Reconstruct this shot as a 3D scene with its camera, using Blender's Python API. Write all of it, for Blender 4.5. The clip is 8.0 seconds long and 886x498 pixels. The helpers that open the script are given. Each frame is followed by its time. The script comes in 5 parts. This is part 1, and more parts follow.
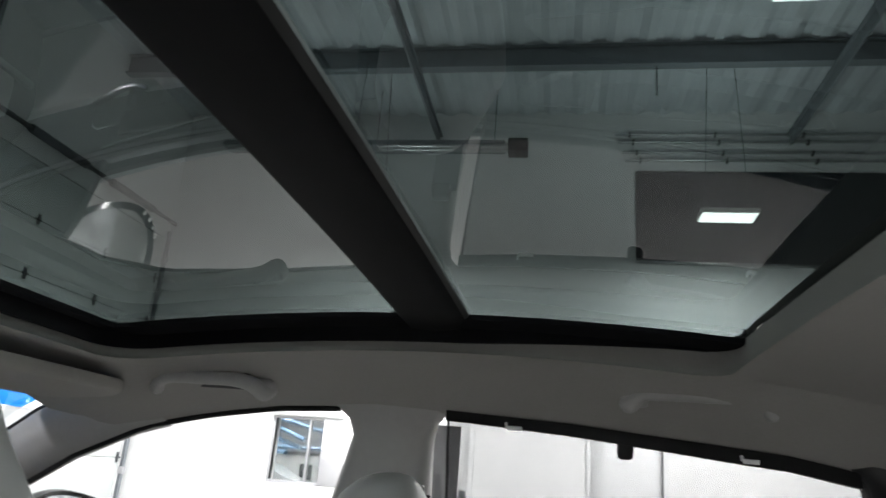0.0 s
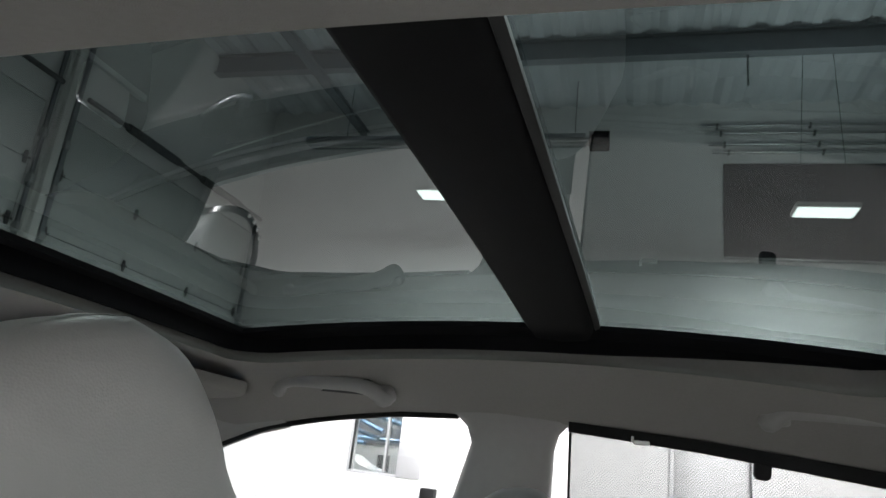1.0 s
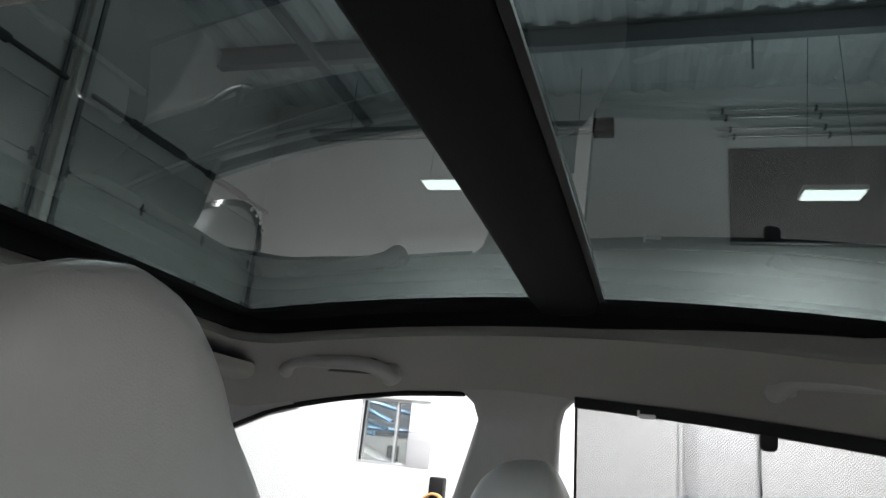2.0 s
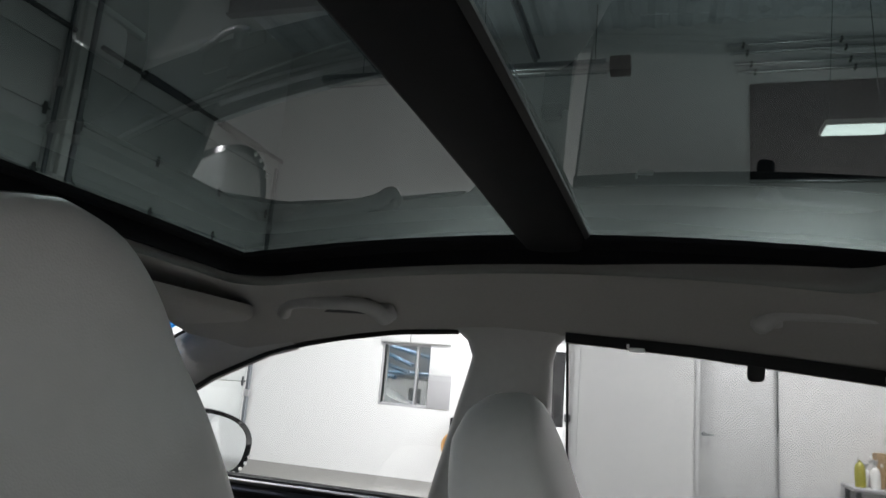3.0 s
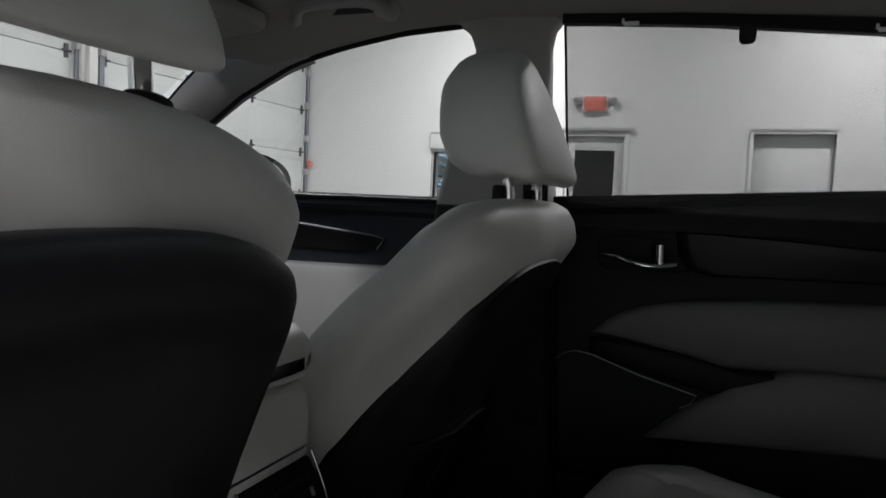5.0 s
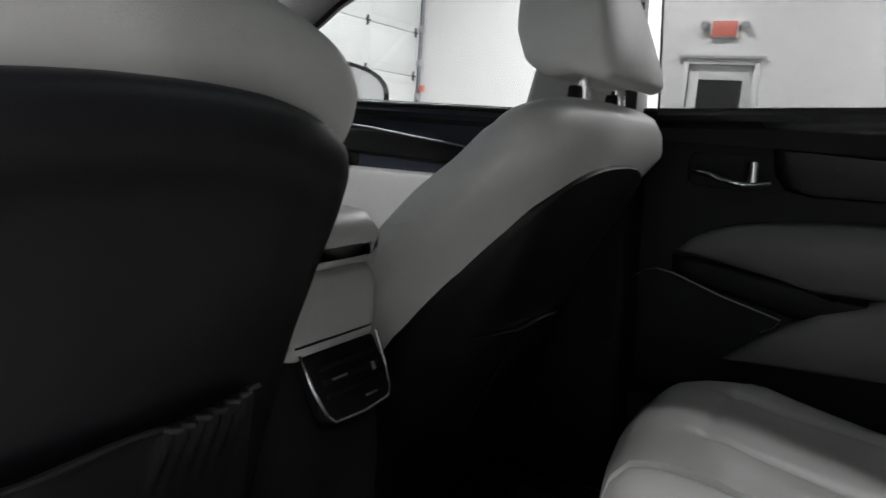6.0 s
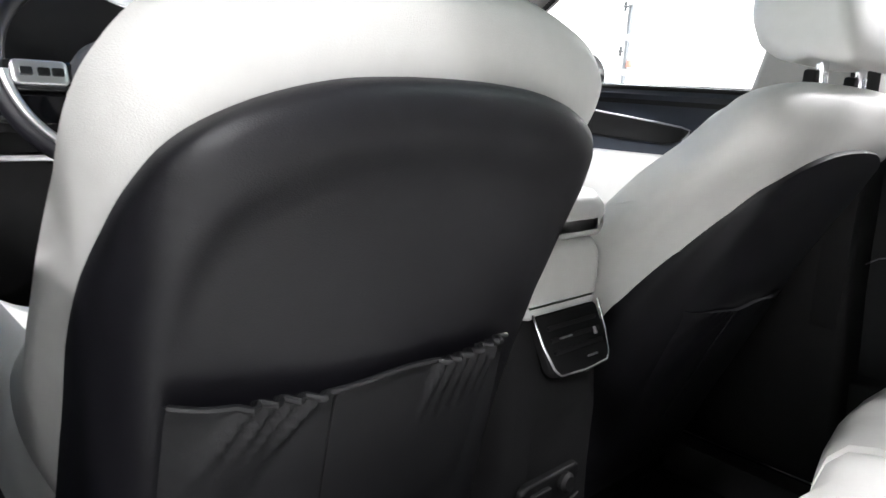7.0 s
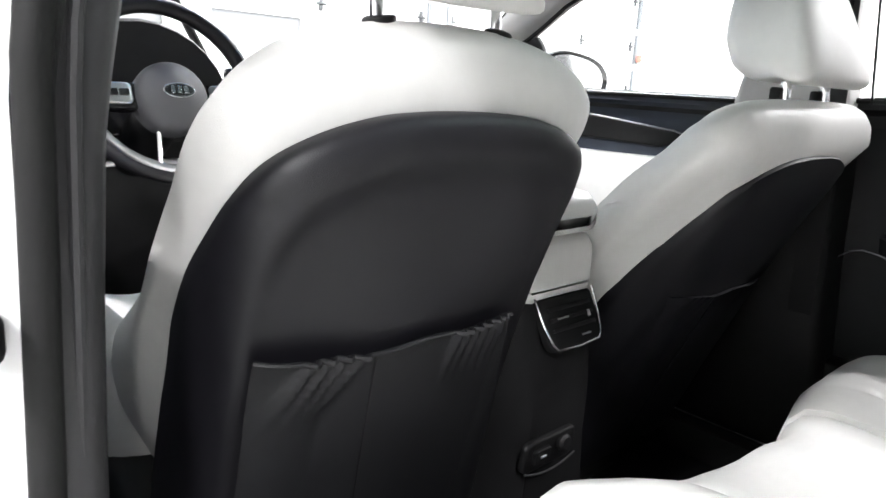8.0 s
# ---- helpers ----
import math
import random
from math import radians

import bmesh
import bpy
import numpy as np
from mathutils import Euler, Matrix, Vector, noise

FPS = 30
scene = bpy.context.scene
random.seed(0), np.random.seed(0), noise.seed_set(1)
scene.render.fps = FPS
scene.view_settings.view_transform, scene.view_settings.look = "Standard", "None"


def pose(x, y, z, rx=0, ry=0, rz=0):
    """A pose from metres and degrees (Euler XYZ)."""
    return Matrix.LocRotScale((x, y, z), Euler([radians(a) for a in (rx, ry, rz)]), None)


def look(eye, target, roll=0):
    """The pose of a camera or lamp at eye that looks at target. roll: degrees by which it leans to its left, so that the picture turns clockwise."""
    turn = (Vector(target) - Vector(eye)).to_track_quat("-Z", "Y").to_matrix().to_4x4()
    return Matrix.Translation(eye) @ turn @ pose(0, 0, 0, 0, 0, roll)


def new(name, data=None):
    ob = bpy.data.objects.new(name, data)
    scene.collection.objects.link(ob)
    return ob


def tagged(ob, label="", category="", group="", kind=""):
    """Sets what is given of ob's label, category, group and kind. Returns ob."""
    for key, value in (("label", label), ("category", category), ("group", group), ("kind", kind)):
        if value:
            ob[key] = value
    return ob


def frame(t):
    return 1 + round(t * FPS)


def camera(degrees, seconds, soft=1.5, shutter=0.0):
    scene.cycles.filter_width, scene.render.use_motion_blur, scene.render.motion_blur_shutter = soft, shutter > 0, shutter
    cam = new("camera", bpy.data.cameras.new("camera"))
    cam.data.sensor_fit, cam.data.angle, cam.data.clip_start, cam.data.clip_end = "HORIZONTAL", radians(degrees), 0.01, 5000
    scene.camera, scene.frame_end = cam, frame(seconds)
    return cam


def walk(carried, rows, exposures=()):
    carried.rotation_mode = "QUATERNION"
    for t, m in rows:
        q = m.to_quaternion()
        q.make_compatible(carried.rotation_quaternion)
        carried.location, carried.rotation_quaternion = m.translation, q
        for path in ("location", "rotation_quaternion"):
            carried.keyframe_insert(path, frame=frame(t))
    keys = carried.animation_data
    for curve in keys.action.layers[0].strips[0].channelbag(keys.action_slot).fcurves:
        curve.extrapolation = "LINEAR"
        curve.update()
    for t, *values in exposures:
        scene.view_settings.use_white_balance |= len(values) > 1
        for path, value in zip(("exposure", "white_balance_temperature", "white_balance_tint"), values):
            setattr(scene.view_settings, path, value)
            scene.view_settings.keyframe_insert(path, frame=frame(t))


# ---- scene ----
# camera and its way through the car
cam = camera(64.7, 8.0, shutter=0.25)
PATH = [
    (0, (0.225, -0.558, 1.314), (-0.111, 1.32, 1.916), 4.6),
    (0.3, (0.182, -0.556, 1.325), (-0.263, 1.306, 1.941), 5.8),
    (0.5, (0.162, -0.555, 1.336), (-0.327, 1.29, 1.932), 6.6),
    (0.7, (0.15, -0.556, 1.336), (-0.369, 1.289, 1.904), 6.6),
    (1, (0.146, -0.559, 1.333), (-0.393, 1.283, 1.898), 6.6),
    (2.5, (0.162, -0.55, 1.307), (-0.407, 1.305, 1.794), 5.0),
    (3, (0.197, -0.547, 1.306), (-0.408, 1.32, 1.691), 4.8),
    (3.2, (0.208, -0.548, 1.280), (-0.364, 1.339, 1.612), 4.3),
    (3.5, (0.235, -0.554, 1.232), (-0.354, 1.346, 1.444), 5.9),
    (3.8, (0.248, -0.577, 1.189), (-0.284, 1.344, 1.355), 7.3),
    (4, (0.252, -0.589, 1.168), (-0.263, 1.341, 1.265), 8.2),
    (4.5, (0.266, -0.593, 1.126), (-0.343, 1.311, 1.107), 8.3),
    (4.7, (0.281, -0.584, 1.111), (-0.373, 1.305, 1.05), 4.4),
    (5.8, (0.357, -0.563, 1.061), (-0.549, 1.195, 0.759), 4.1),
    (6, (0.363, -0.57, 1.056), (-0.621, 1.137, 0.711), 4.3),
    (6.3, (0.362, -0.588, 1.048), (-0.791, 1.005, 0.684), 4.4),
    (6.5, (0.371, -0.607, 1.064), (-0.905, 0.876, 0.646), 4.2),
    (6.7, (0.377, -0.629, 1.064), (-0.964, 0.784, 0.609), 4.0),
    (7, (0.386, -0.667, 1.065), (-1.014, 0.69, 0.619), 3.8),
    (7.3, (0.415, -0.711, 1.088), (-0.983, 0.658, 0.675), 3.7),
    (7.5, (0.439, -0.736, 1.1), (-0.919, 0.67, 0.681), 3.6),
    (8, (0.484, -0.77, 1.097), (-0.934, 0.561, 0.634), 3.4),
]
walk(cam, [(t, look(eye, target, roll)) for t, eye, target, roll in PATH],
     [(0.0, 0.5), (1.2, 0.4), (2.5, 0.1), (3.0, -0.22), (3.5, -0.56), (4.0, -0.9), (4.7, -1.05), (5.8, -0.58), (6.2, 0.05), (6.6, 1.05), (7.0, 1.7), (7.2, 1.75), (8.0, 1.75)])

# world: a pale daylight sky outside the hall
world = bpy.data.worlds.new("world")
world.use_nodes = True
scene.world = world
wn = world.node_tree.nodes
sky = wn.new("ShaderNodeTexSky")
sky.sky_type, sky.sun_disc, sky.sun_elevation, sky.sun_rotation = "NISHITA", False, radians(35), radians(120)
wn["Background"].inputs[1].default_value = 0.12
world.node_tree.links.new(sky.outputs[0], wn["Background"].inputs[0])


# ---- materials ----
def mat(name, color, rough=0.5, metal=0.0, vary=0.12, scale=30.0, bump=0.0, bump_scale=400.0, coarse=3.0, kind="noise", coat=0.0, spec=0.5):
    """A surface with variation at two scales and a fine relief."""
    m = bpy.data.materials.new(name)
    m.use_nodes = True
    nt, p = m.node_tree, m.node_tree.nodes["Principled BSDF"]
    p.inputs["Roughness"].default_value, p.inputs["Metallic"].default_value = rough, metal
    p.inputs["Coat Weight"].default_value, p.inputs["Specular IOR Level"].default_value = coat, spec
    tc = nt.nodes.new("ShaderNodeTexCoord")
    fine, big = nt.nodes.new("ShaderNodeTexNoise"), nt.nodes.new("ShaderNodeTexNoise")
    fine.inputs["Scale"].default_value, big.inputs["Scale"].default_value = scale, coarse
    fine.inputs["Detail"].default_value = big.inputs["Detail"].default_value = 4
    add = nt.nodes.new("ShaderNodeMath")
    add.operation = "ADD"
    ramp = nt.nodes.new("ShaderNodeMapRange")
    ramp.inputs["From Min"].default_value, ramp.inputs["From Max"].default_value = 0.6, 1.4
    ramp.inputs["To Min"].default_value, ramp.inputs["To Max"].default_value = 1 - vary, 1 + vary
    mul = nt.nodes.new("ShaderNodeVectorMath")
    mul.operation = "SCALE"
    mul.inputs[0].default_value = color
    for tex in (fine, big):
        nt.links.new(tc.outputs["Object"], tex.inputs["Vector"])
    nt.links.new(fine.outputs["Fac"], add.inputs[0])
    nt.links.new(big.outputs["Fac"], add.inputs[1])
    nt.links.new(add.outputs[0], ramp.inputs["Value"])
    nt.links.new(ramp.outputs["Result"], mul.inputs["Scale"])
    nt.links.new(mul.outputs[0], p.inputs["Base Color"])
    rr = nt.nodes.new("ShaderNodeMapRange")
    rr.inputs["To Min"].default_value, rr.inputs["To Max"].default_value = max(rough - 0.07, 0.02), min(rough + 0.09, 1)
    nt.links.new(big.outputs["Fac"], rr.inputs["Value"])
    nt.links.new(rr.outputs["Result"], p.inputs["Roughness"])
    if bump:
        tex = nt.nodes.new("ShaderNodeTexVoronoi" if kind == "grain" else "ShaderNodeTexNoise")
        tex.inputs["Scale"].default_value = bump_scale
        nt.links.new(tc.outputs["Object"], tex.inputs["Vector"])
        b = nt.nodes.new("ShaderNodeBump")
        b.inputs["Strength"].default_value, b.inputs["Distance"].default_value = bump, 0.002
        nt.links.new(tex.outputs["Distance" if kind == "grain" else "Fac"], b.inputs["Height"])
        nt.links.new(b.outputs["Normal"], p.inputs["Normal"])
    return m


def glow(name, color, strength):
    m = bpy.data.materials.new(name)
    m.use_nodes = True
    p = m.node_tree.nodes["Principled BSDF"]
    p.inputs["Base Color"].default_value = (0.15, 0.15, 0.15, 1)
    p.inputs["Emission Color"].default_value, p.inputs["Emission Strength"].default_value = (*color, 1), strength
    return m


def glass(name, tint, gain=1.0, rough=0.0):
    """A thin pane: tinted see-through, with a mirror part that grows towards grazing."""
    m = bpy.data.materials.new(name)
    m.use_nodes = True
    nt = m.node_tree
    nt.nodes.remove(nt.nodes["Principled BSDF"])
    out = nt.nodes["Material Output"]
    tr, gl, lw, mix, pw, k = (nt.nodes.new("ShaderNode" + n) for n in ("BsdfTransparent", "BsdfGlossy", "LayerWeight", "MixShader", "Math", "Math"))
    tr.inputs["Color"].default_value = (*tint, 1)
    gl.inputs["Color"].default_value, gl.inputs["Roughness"].default_value = (0.95, 0.97, 0.97, 1), rough
    lw.inputs["Blend"].default_value = 0.5
    pw.operation, k.operation, k.use_clamp = "POWER", "MULTIPLY_ADD", True
    pw.inputs[1].default_value = 5
    k.inputs[1].default_value, k.inputs[2].default_value = 0.94 * gain, 0.05 * gain
    nt.links.new(lw.outputs["Facing"], pw.inputs[0])
    nt.links.new(pw.outputs[0], k.inputs[0])
    nt.links.new(k.outputs[0], mix.inputs["Fac"])
    nt.links.new(tr.outputs[0], mix.inputs[1])
    nt.links.new(gl.outputs[0], mix.inputs[2])
    nt.links.new(mix.outputs[0], out.inputs["Surface"])
    return m


def mesh_cloth(name, pitch):
    """A dark woven sunblind cloth with rows of small open holes."""
    m = bpy.data.materials.new(name)
    m.use_nodes = True
    nt, p = m.node_tree, m.node_tree.nodes["Principled BSDF"]
    p.inputs["Base Color"].default_value, p.inputs["Roughness"].default_value = (0.05, 0.05, 0.052, 1), 0.7
    tc, sep = nt.nodes.new("ShaderNodeTexCoord"), nt.nodes.new("ShaderNodeSeparateXYZ")
    nt.links.new(tc.outputs["Object"], sep.inputs[0])
    waves = []
    for sign in (1, -1):
        a = nt.nodes.new("ShaderNodeMath")
        a.operation = "MULTIPLY_ADD"
        a.inputs[1].default_value = sign
        nt.links.new(sep.outputs["X"], a.inputs[0])
        nt.links.new(sep.outputs["Z"], a.inputs[2])
        s = nt.nodes.new("ShaderNodeMath")
        s.operation = "MULTIPLY"
        s.inputs[1].default_value = math.pi / pitch
        nt.links.new(a.outputs[0], s.inputs[0])
        c = nt.nodes.new("ShaderNodeMath")
        c.operation = "COSINE"
        nt.links.new(s.outputs[0], c.inputs[0])
        q = nt.nodes.new("ShaderNodeMath")
        q.operation = "ABSOLUTE"
        nt.links.new(c.outputs[0], q.inputs[0])
        waves.append(q)
    lo = nt.nodes.new("ShaderNodeMath")
    lo.operation = "MINIMUM"
    for i in (0, 1):
        nt.links.new(waves[i].outputs[0], lo.inputs[i])
    cover = nt.nodes.new("ShaderNodeMapRange")
    cover.inputs["From Min"].default_value, cover.inputs["From Max"].default_value = 0.15, 0.6
    cover.inputs["To Min"].default_value, cover.inputs["To Max"].default_value = 0.76, 0.62
    nt.links.new(lo.outputs[0], cover.inputs["Value"])
    nt.links.new(cover.outputs["Result"], p.inputs["Alpha"])
    return m


LEATHER_W = mat("pale_leather", (0.62, 0.616, 0.60), 0.42, vary=0.04, scale=60, bump=0.10, bump_scale=900, kind="grain", coarse=5)
# pale leather of the rear door inserts, its shade put into the colour
LEATHER_SHADE = mat("shaded_pale_leather", (0.125, 0.125, 0.122), 0.5, vary=0.05, scale=60, bump=0.10, bump_scale=900, kind="grain", coarse=5)
CROSS_K = mat("matt_black_cover", (0.006, 0.006, 0.0065), 0.75, vary=0.2, spec=0.15)
LEATHER_K = mat("black_leatherette", (0.0058, 0.0055, 0.0078), 0.46, vary=0.2, scale=50, bump=0.12, bump_scale=900, kind="grain", spec=0.40)
CLOTH_K = mat("black_pocket_cloth", (0.0095, 0.0095, 0.011), 0.45, spec=0.36, vary=0.25, scale=90, bump=0.3, bump_scale=1200)
PLASTIC_K = mat("black_plastic", (0.006, 0.006, 0.0065), 0.5, spec=0.25, vary=0.25, scale=60, bump=0.25, bump_scale=1500)
PLASTIC_N = mat("navy_black_trim", (0.024, 0.030, 0.042), 0.36, vary=0.2, scale=40, bump=0.2, bump_scale=1500)
PLASTIC_G = mat("grey_pillar_plastic", (0.30, 0.295, 0.285), 0.6, vary=0.05, scale=80, bump=0.3, bump_scale=1600)
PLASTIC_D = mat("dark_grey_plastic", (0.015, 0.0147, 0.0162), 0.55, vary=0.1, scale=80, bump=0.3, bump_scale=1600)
LINING = mat("woven_headlining", (0.27, 0.262, 0.248), 0.9, vary=0.06, scale=250, bump=0.4, bump_scale=1400, coarse=6, spec=0.2)
GLOSS_K = mat("gloss_black", (0.01, 0.01, 0.011), 0.1, vary=0.2, coat=0.5)
GLOSS_D = mat("gloss_black_trim", (0.006, 0.006, 0.007), 0.2, vary=0.2, spec=0.22)
FRIT = mat("black_glass_border", (0.005, 0.005, 0.006), 0.8, vary=0.2, spec=0.12)
CHROME = mat("chrome", (0.78, 0.78, 0.8), 0.14, metal=1.0, vary=0.04)
SATIN = mat("satin_silver", (0.55, 0.55, 0.56), 0.32, metal=1.0, vary=0.05)
SEAL_G = mat("grey_edge_seal", (0.016, 0.017, 0.0165), 0.5, vary=0.1, scale=40)
DULL = mat("dull_silver", (0.34, 0.34, 0.35), 0.42, metal=0.85, vary=0.08)
RUBBER = mat("rubber_seal", (0.008, 0.008, 0.008), 0.75, spec=0.2, vary=0.2)
PAINT_W = mat("white_body_paint", (0.78, 0.78, 0.78), 0.25, vary=0.02, coat=0.6)
CARPET = mat("black_carpet", (0.006, 0.006, 0.0065), 0.95, spec=0.1, vary=0.4, scale=300, bump=0.8, bump_scale=900)
WALL = mat("white_wall_paint", (0.80, 0.805, 0.80), 0.6, vary=0.025, scale=9, bump=0.03, bump_scale=60, coarse=0.7)
CEIL = mat("pale_roof_sheet", (0.70, 0.74, 0.77), 0.6, vary=0.08, scale=5, coarse=0.5)
STEEL = mat("painted_steel", (0.22, 0.24, 0.26), 0.5, vary=0.12, scale=14, bump=0.1, bump_scale=200)
STEEL_D = mat("dark_steel", (0.07, 0.075, 0.08), 0.5, vary=0.2, scale=20)
FLOOR = mat("worn_concrete_floor", (0.19, 0.185, 0.175), 0.5, vary=0.22, scale=9, coarse=1.1)
DOOR_W = mat("white_door_paint", (0.74, 0.75, 0.75), 0.45, vary=0.03, scale=12)
DOOR_G = mat("pale_sectional_door", (0.66, 0.69, 0.68), 0.5, vary=0.05, scale=10, bump=0.2, bump_scale=90)
DARK_PANEL = mat("dark_board", (0.02, 0.024, 0.03), 0.4, vary=0.12, scale=8, coarse=0.8)
RED = mat("red_plastic", (0.72, 0.20, 0.15), 0.4, vary=0.05)
ORANGE = mat("orange_hose", (0.60, 0.34, 0.13), 0.5, vary=0.1)
BLUE = mat("blue_painted_steel", (0.13, 0.25, 0.38), 0.45, vary=0.15)
WHITE_P = mat("white_plastic", (0.75, 0.75, 0.73), 0.35, vary=0.04)
OLIVE = mat("olive_plastic", (0.36, 0.34, 0.05), 0.4, vary=0.1)
CARD = mat("brown_cardboard", (0.36, 0.25, 0.14), 0.85, vary=0.1)
GREY_P = mat("grey_plastic", (0.42, 0.42, 0.43), 0.5, vary=0.06)
ROOF_GLASS = glass("tinted_roof_glass", (0.054, 0.0655, 0.063), 0.66)
CLEAR = glass("clear_glass", (0.83, 0.832, 0.825), 1.0)
BAND = glass("blue_tint_band", (0.02, 0.24, 0.72), 1.0)
DUSK = glass("dark_door_glass", (0.10, 0.11, 0.12), 1.2)
MIRROR = mat("mirror_silver", (0.85, 0.88, 0.88), 0.03, metal=1.0, vary=0.01)
BLIND = mesh_cloth("sunblind_cloth", 0.0050)
LED = glow("led_diffuser", (0.97, 1.0, 0.98), 14.0)
# panes glow by themselves in place of daylight, at two strengths
DAY_HIGH = glow("bright_day_glow", (0.9, 0.96, 1.0), 0.45)
DAY = glow("dim_day_glow", (0.74, 0.88, 1.0), 0.085)


# ---- helpers of this scene ----
def clean(bm, smooth=40):
    bmesh.ops.remove_doubles(bm, verts=bm.verts, dist=0.00005)
    bmesh.ops.recalc_face_normals(bm, faces=bm.faces)
    for f in bm.faces:
        f.smooth = smooth > 0
    for e in bm.edges:
        if len(e.link_faces) == 2 and e.calc_face_angle(0) > radians(smooth):
            e.smooth = False


def part(name, bm, material, parent=None, label="", smooth=40):
    """Links a bmesh as one mesh object, under a thing or a part."""
    clean(bm, smooth)
    me = bpy.data.meshes.new(name)
    bm.to_mesh(me)
    bm.free()
    me.materials.append(material)
    ob = new(name, me)
    ob.parent = parent
    if label:
        tagged(ob, label)
    return ob


def thing(name, label, category, at=(0, 0, 0), group="", kind=""):
    ob = new(name)
    ob.empty_display_size = 0.05
    ob.location = at
    return tagged(ob, label, category, group, kind)


def cuboid(a, b, bevel=0.004, seg=2, bm=None):
    bm = bm or bmesh.new()
    made = bmesh.ops.create_cube(bm, size=1)["verts"]
    for v in made:
        v.co = Vector([(a[i] + b[i]) / 2 + v.co[i] * (b[i] - a[i]) for i in range(3)])
    if bevel:
        es = list({e for v in made for e in v.link_edges})
        bmesh.ops.bevel(bm, geom=es, offset=min(bevel, min(abs(b[i] - a[i]) for i in range(3)) * 0.45), segments=seg, profile=0.5, affect="EDGES")
    return bm


def loft(rings, closed=True, caps=True, bm=None):
    """A skin over rings of equally many points."""
    bm = bm or bmesh.new()
    vs = [[bm.verts.new(p) for p in r] for r in rings]
    n = len(rings[0])
    for a, b in zip(vs, vs[1:]):
        for i in range(n if closed else n - 1):
            j = (i + 1) % n
            bm.faces.new((a[i], a[j], b[j], b[i]))
    if caps and closed:
        bm.faces.new(list(reversed(vs[0])))
        bm.faces.new(vs[-1])
    return bm


def tube(points, r, n=10, bm=None, flat=1.0, closed=False):
    """A round bar along points; r may be a list; flat squeezes it along z."""
    pts = [Vector(p) for p in points]
    rs = r if isinstance(r, (list, tuple)) else [r] * len(pts)
    rings = []
    side = None
    for i, p in enumerate(pts):
        a = pts[(i - 1) % len(pts)] if closed else pts[max(i - 1, 0)]
        b = pts[(i + 1) % len(pts)] if closed else pts[min(i + 1, len(pts) - 1)]
        d = (b - a).normalized()
        if side is None:
            up = Vector((0, 0, 1)) if abs(d.z) < 0.9 else Vector((0, 1, 0))
            side = d.cross(up).normalized()
        side = (side - d * side.dot(d)).normalized()
        up = side.cross(d)
        rings.append([p + side * rs[i] * math.cos(2 * math.pi * k / n) + up * rs[i] * flat * math.sin(2 * math.pi * k / n) for k in range(n)])
    if closed:
        return loft(rings + [rings[0]], caps=False, bm=bm)
    return loft(rings, bm=bm)


def smooth_line(points, steps=8, closed=False):
    """A Catmull-Rom line through points."""
    p = [Vector(q) for q in points]
    n, out = len(p), []
    for i in range(n if closed else n - 1):
        a, b, c, d = (p[(i + k) % n] if closed else p[min(max(i + k, 0), n - 1)] for k in (-1, 0, 1, 2))
        for s in range(steps):
            t = s / steps
            out.append(0.5 * (2 * b + (c - a) * t + (2 * a - 5 * b + 4 * c - d) * t * t + (3 * b - 3 * c + d - a) * t ** 3))
    if not closed:
        out.append(p[-1])
    return out


def tab(x, pairs):
    """Straight interpolation in a short table."""
    return float(np.interp(x, [p[0] for p in pairs], [p[1] for p in pairs]))


def rounded(x0, x1, y0, y1, r, n=6):
    """The outline of a rectangle with round corners, anticlockwise; r: one radius or four, from the lower left on."""
    rr = r if isinstance(r, (list, tuple)) else [r] * 4
    out = []
    for (cx, cy, a0), q in zip(((x0, y0, 180), (x1, y0, 270), (x1, y1, 0), (x0, y1, 90)), rr):
        ox, oy = cx + (q if cx == x0 else -q), cy + (q if cy == y0 else -q)
        for k in range(n + 1):
            a = radians(a0 + 90 * k / n)
            out.append((ox + q * math.cos(a), oy + q * math.sin(a)))
    return out


def plate(outline, place, thick, edge=0.004, dome=0.0, rings=(0.0, 0.15, 0.4, 0.7, 1.0), bm=None):
    """A plate with a rounded rim and a little crown. place(a, b, h) gives the point at height h over the base."""
    ca = sum(p[0] for p in outline) / len(outline)
    cb = sum(p[1] for p in outline) / len(outline)
    size = min(max(p[0] for p in outline) - min(p[0] for p in outline), max(p[1] for p in outline) - min(p[1] for p in outline)) / 2
    sets = [[place(a, b, 0) for a, b in outline]]
    for k in range(4):
        q = k / 3 * math.pi / 2
        s = edge * (1 - math.cos(q)) / size
        sets.append([place(a + (ca - a) * s, b + (cb - b) * s, thick - edge + edge * math.sin(q)) for a, b in outline])
    for r in rings[1:]:
        s = min(edge / size + r * (1 - edge / size), 0.985)
        sets.append([place(a + (ca - a) * s, b + (cb - b) * s, thick + dome * (1 - (1 - r) ** 2)) for a, b in outline])
    return loft(sets, bm=bm)


def disc(c, n, r, depth, seg=20, bevel=0.0, bm=None):
    """A short round pin at c, standing along n."""
    c, n = Vector(c), Vector(n).normalized()
    q = n.to_track_quat("Z", "Y")
    prof = [(r, 0), (r, depth - bevel), (r - bevel, depth)]
    return loft([[c + q @ Vector((s * math.cos(2 * math.pi * k / seg), s * math.sin(2 * math.pi * k / seg), h)) for k in range(seg)] for s, h in prof], bm=bm)


# ---- the hall ----
WX, WY, BX, BY, TOP = -5.9, 9.1, 8.5, -7.0, 6.6


def structure(name, label, bm, material, category):
    return tagged(part(name, bm, material, smooth=0), label, category, kind="structure")


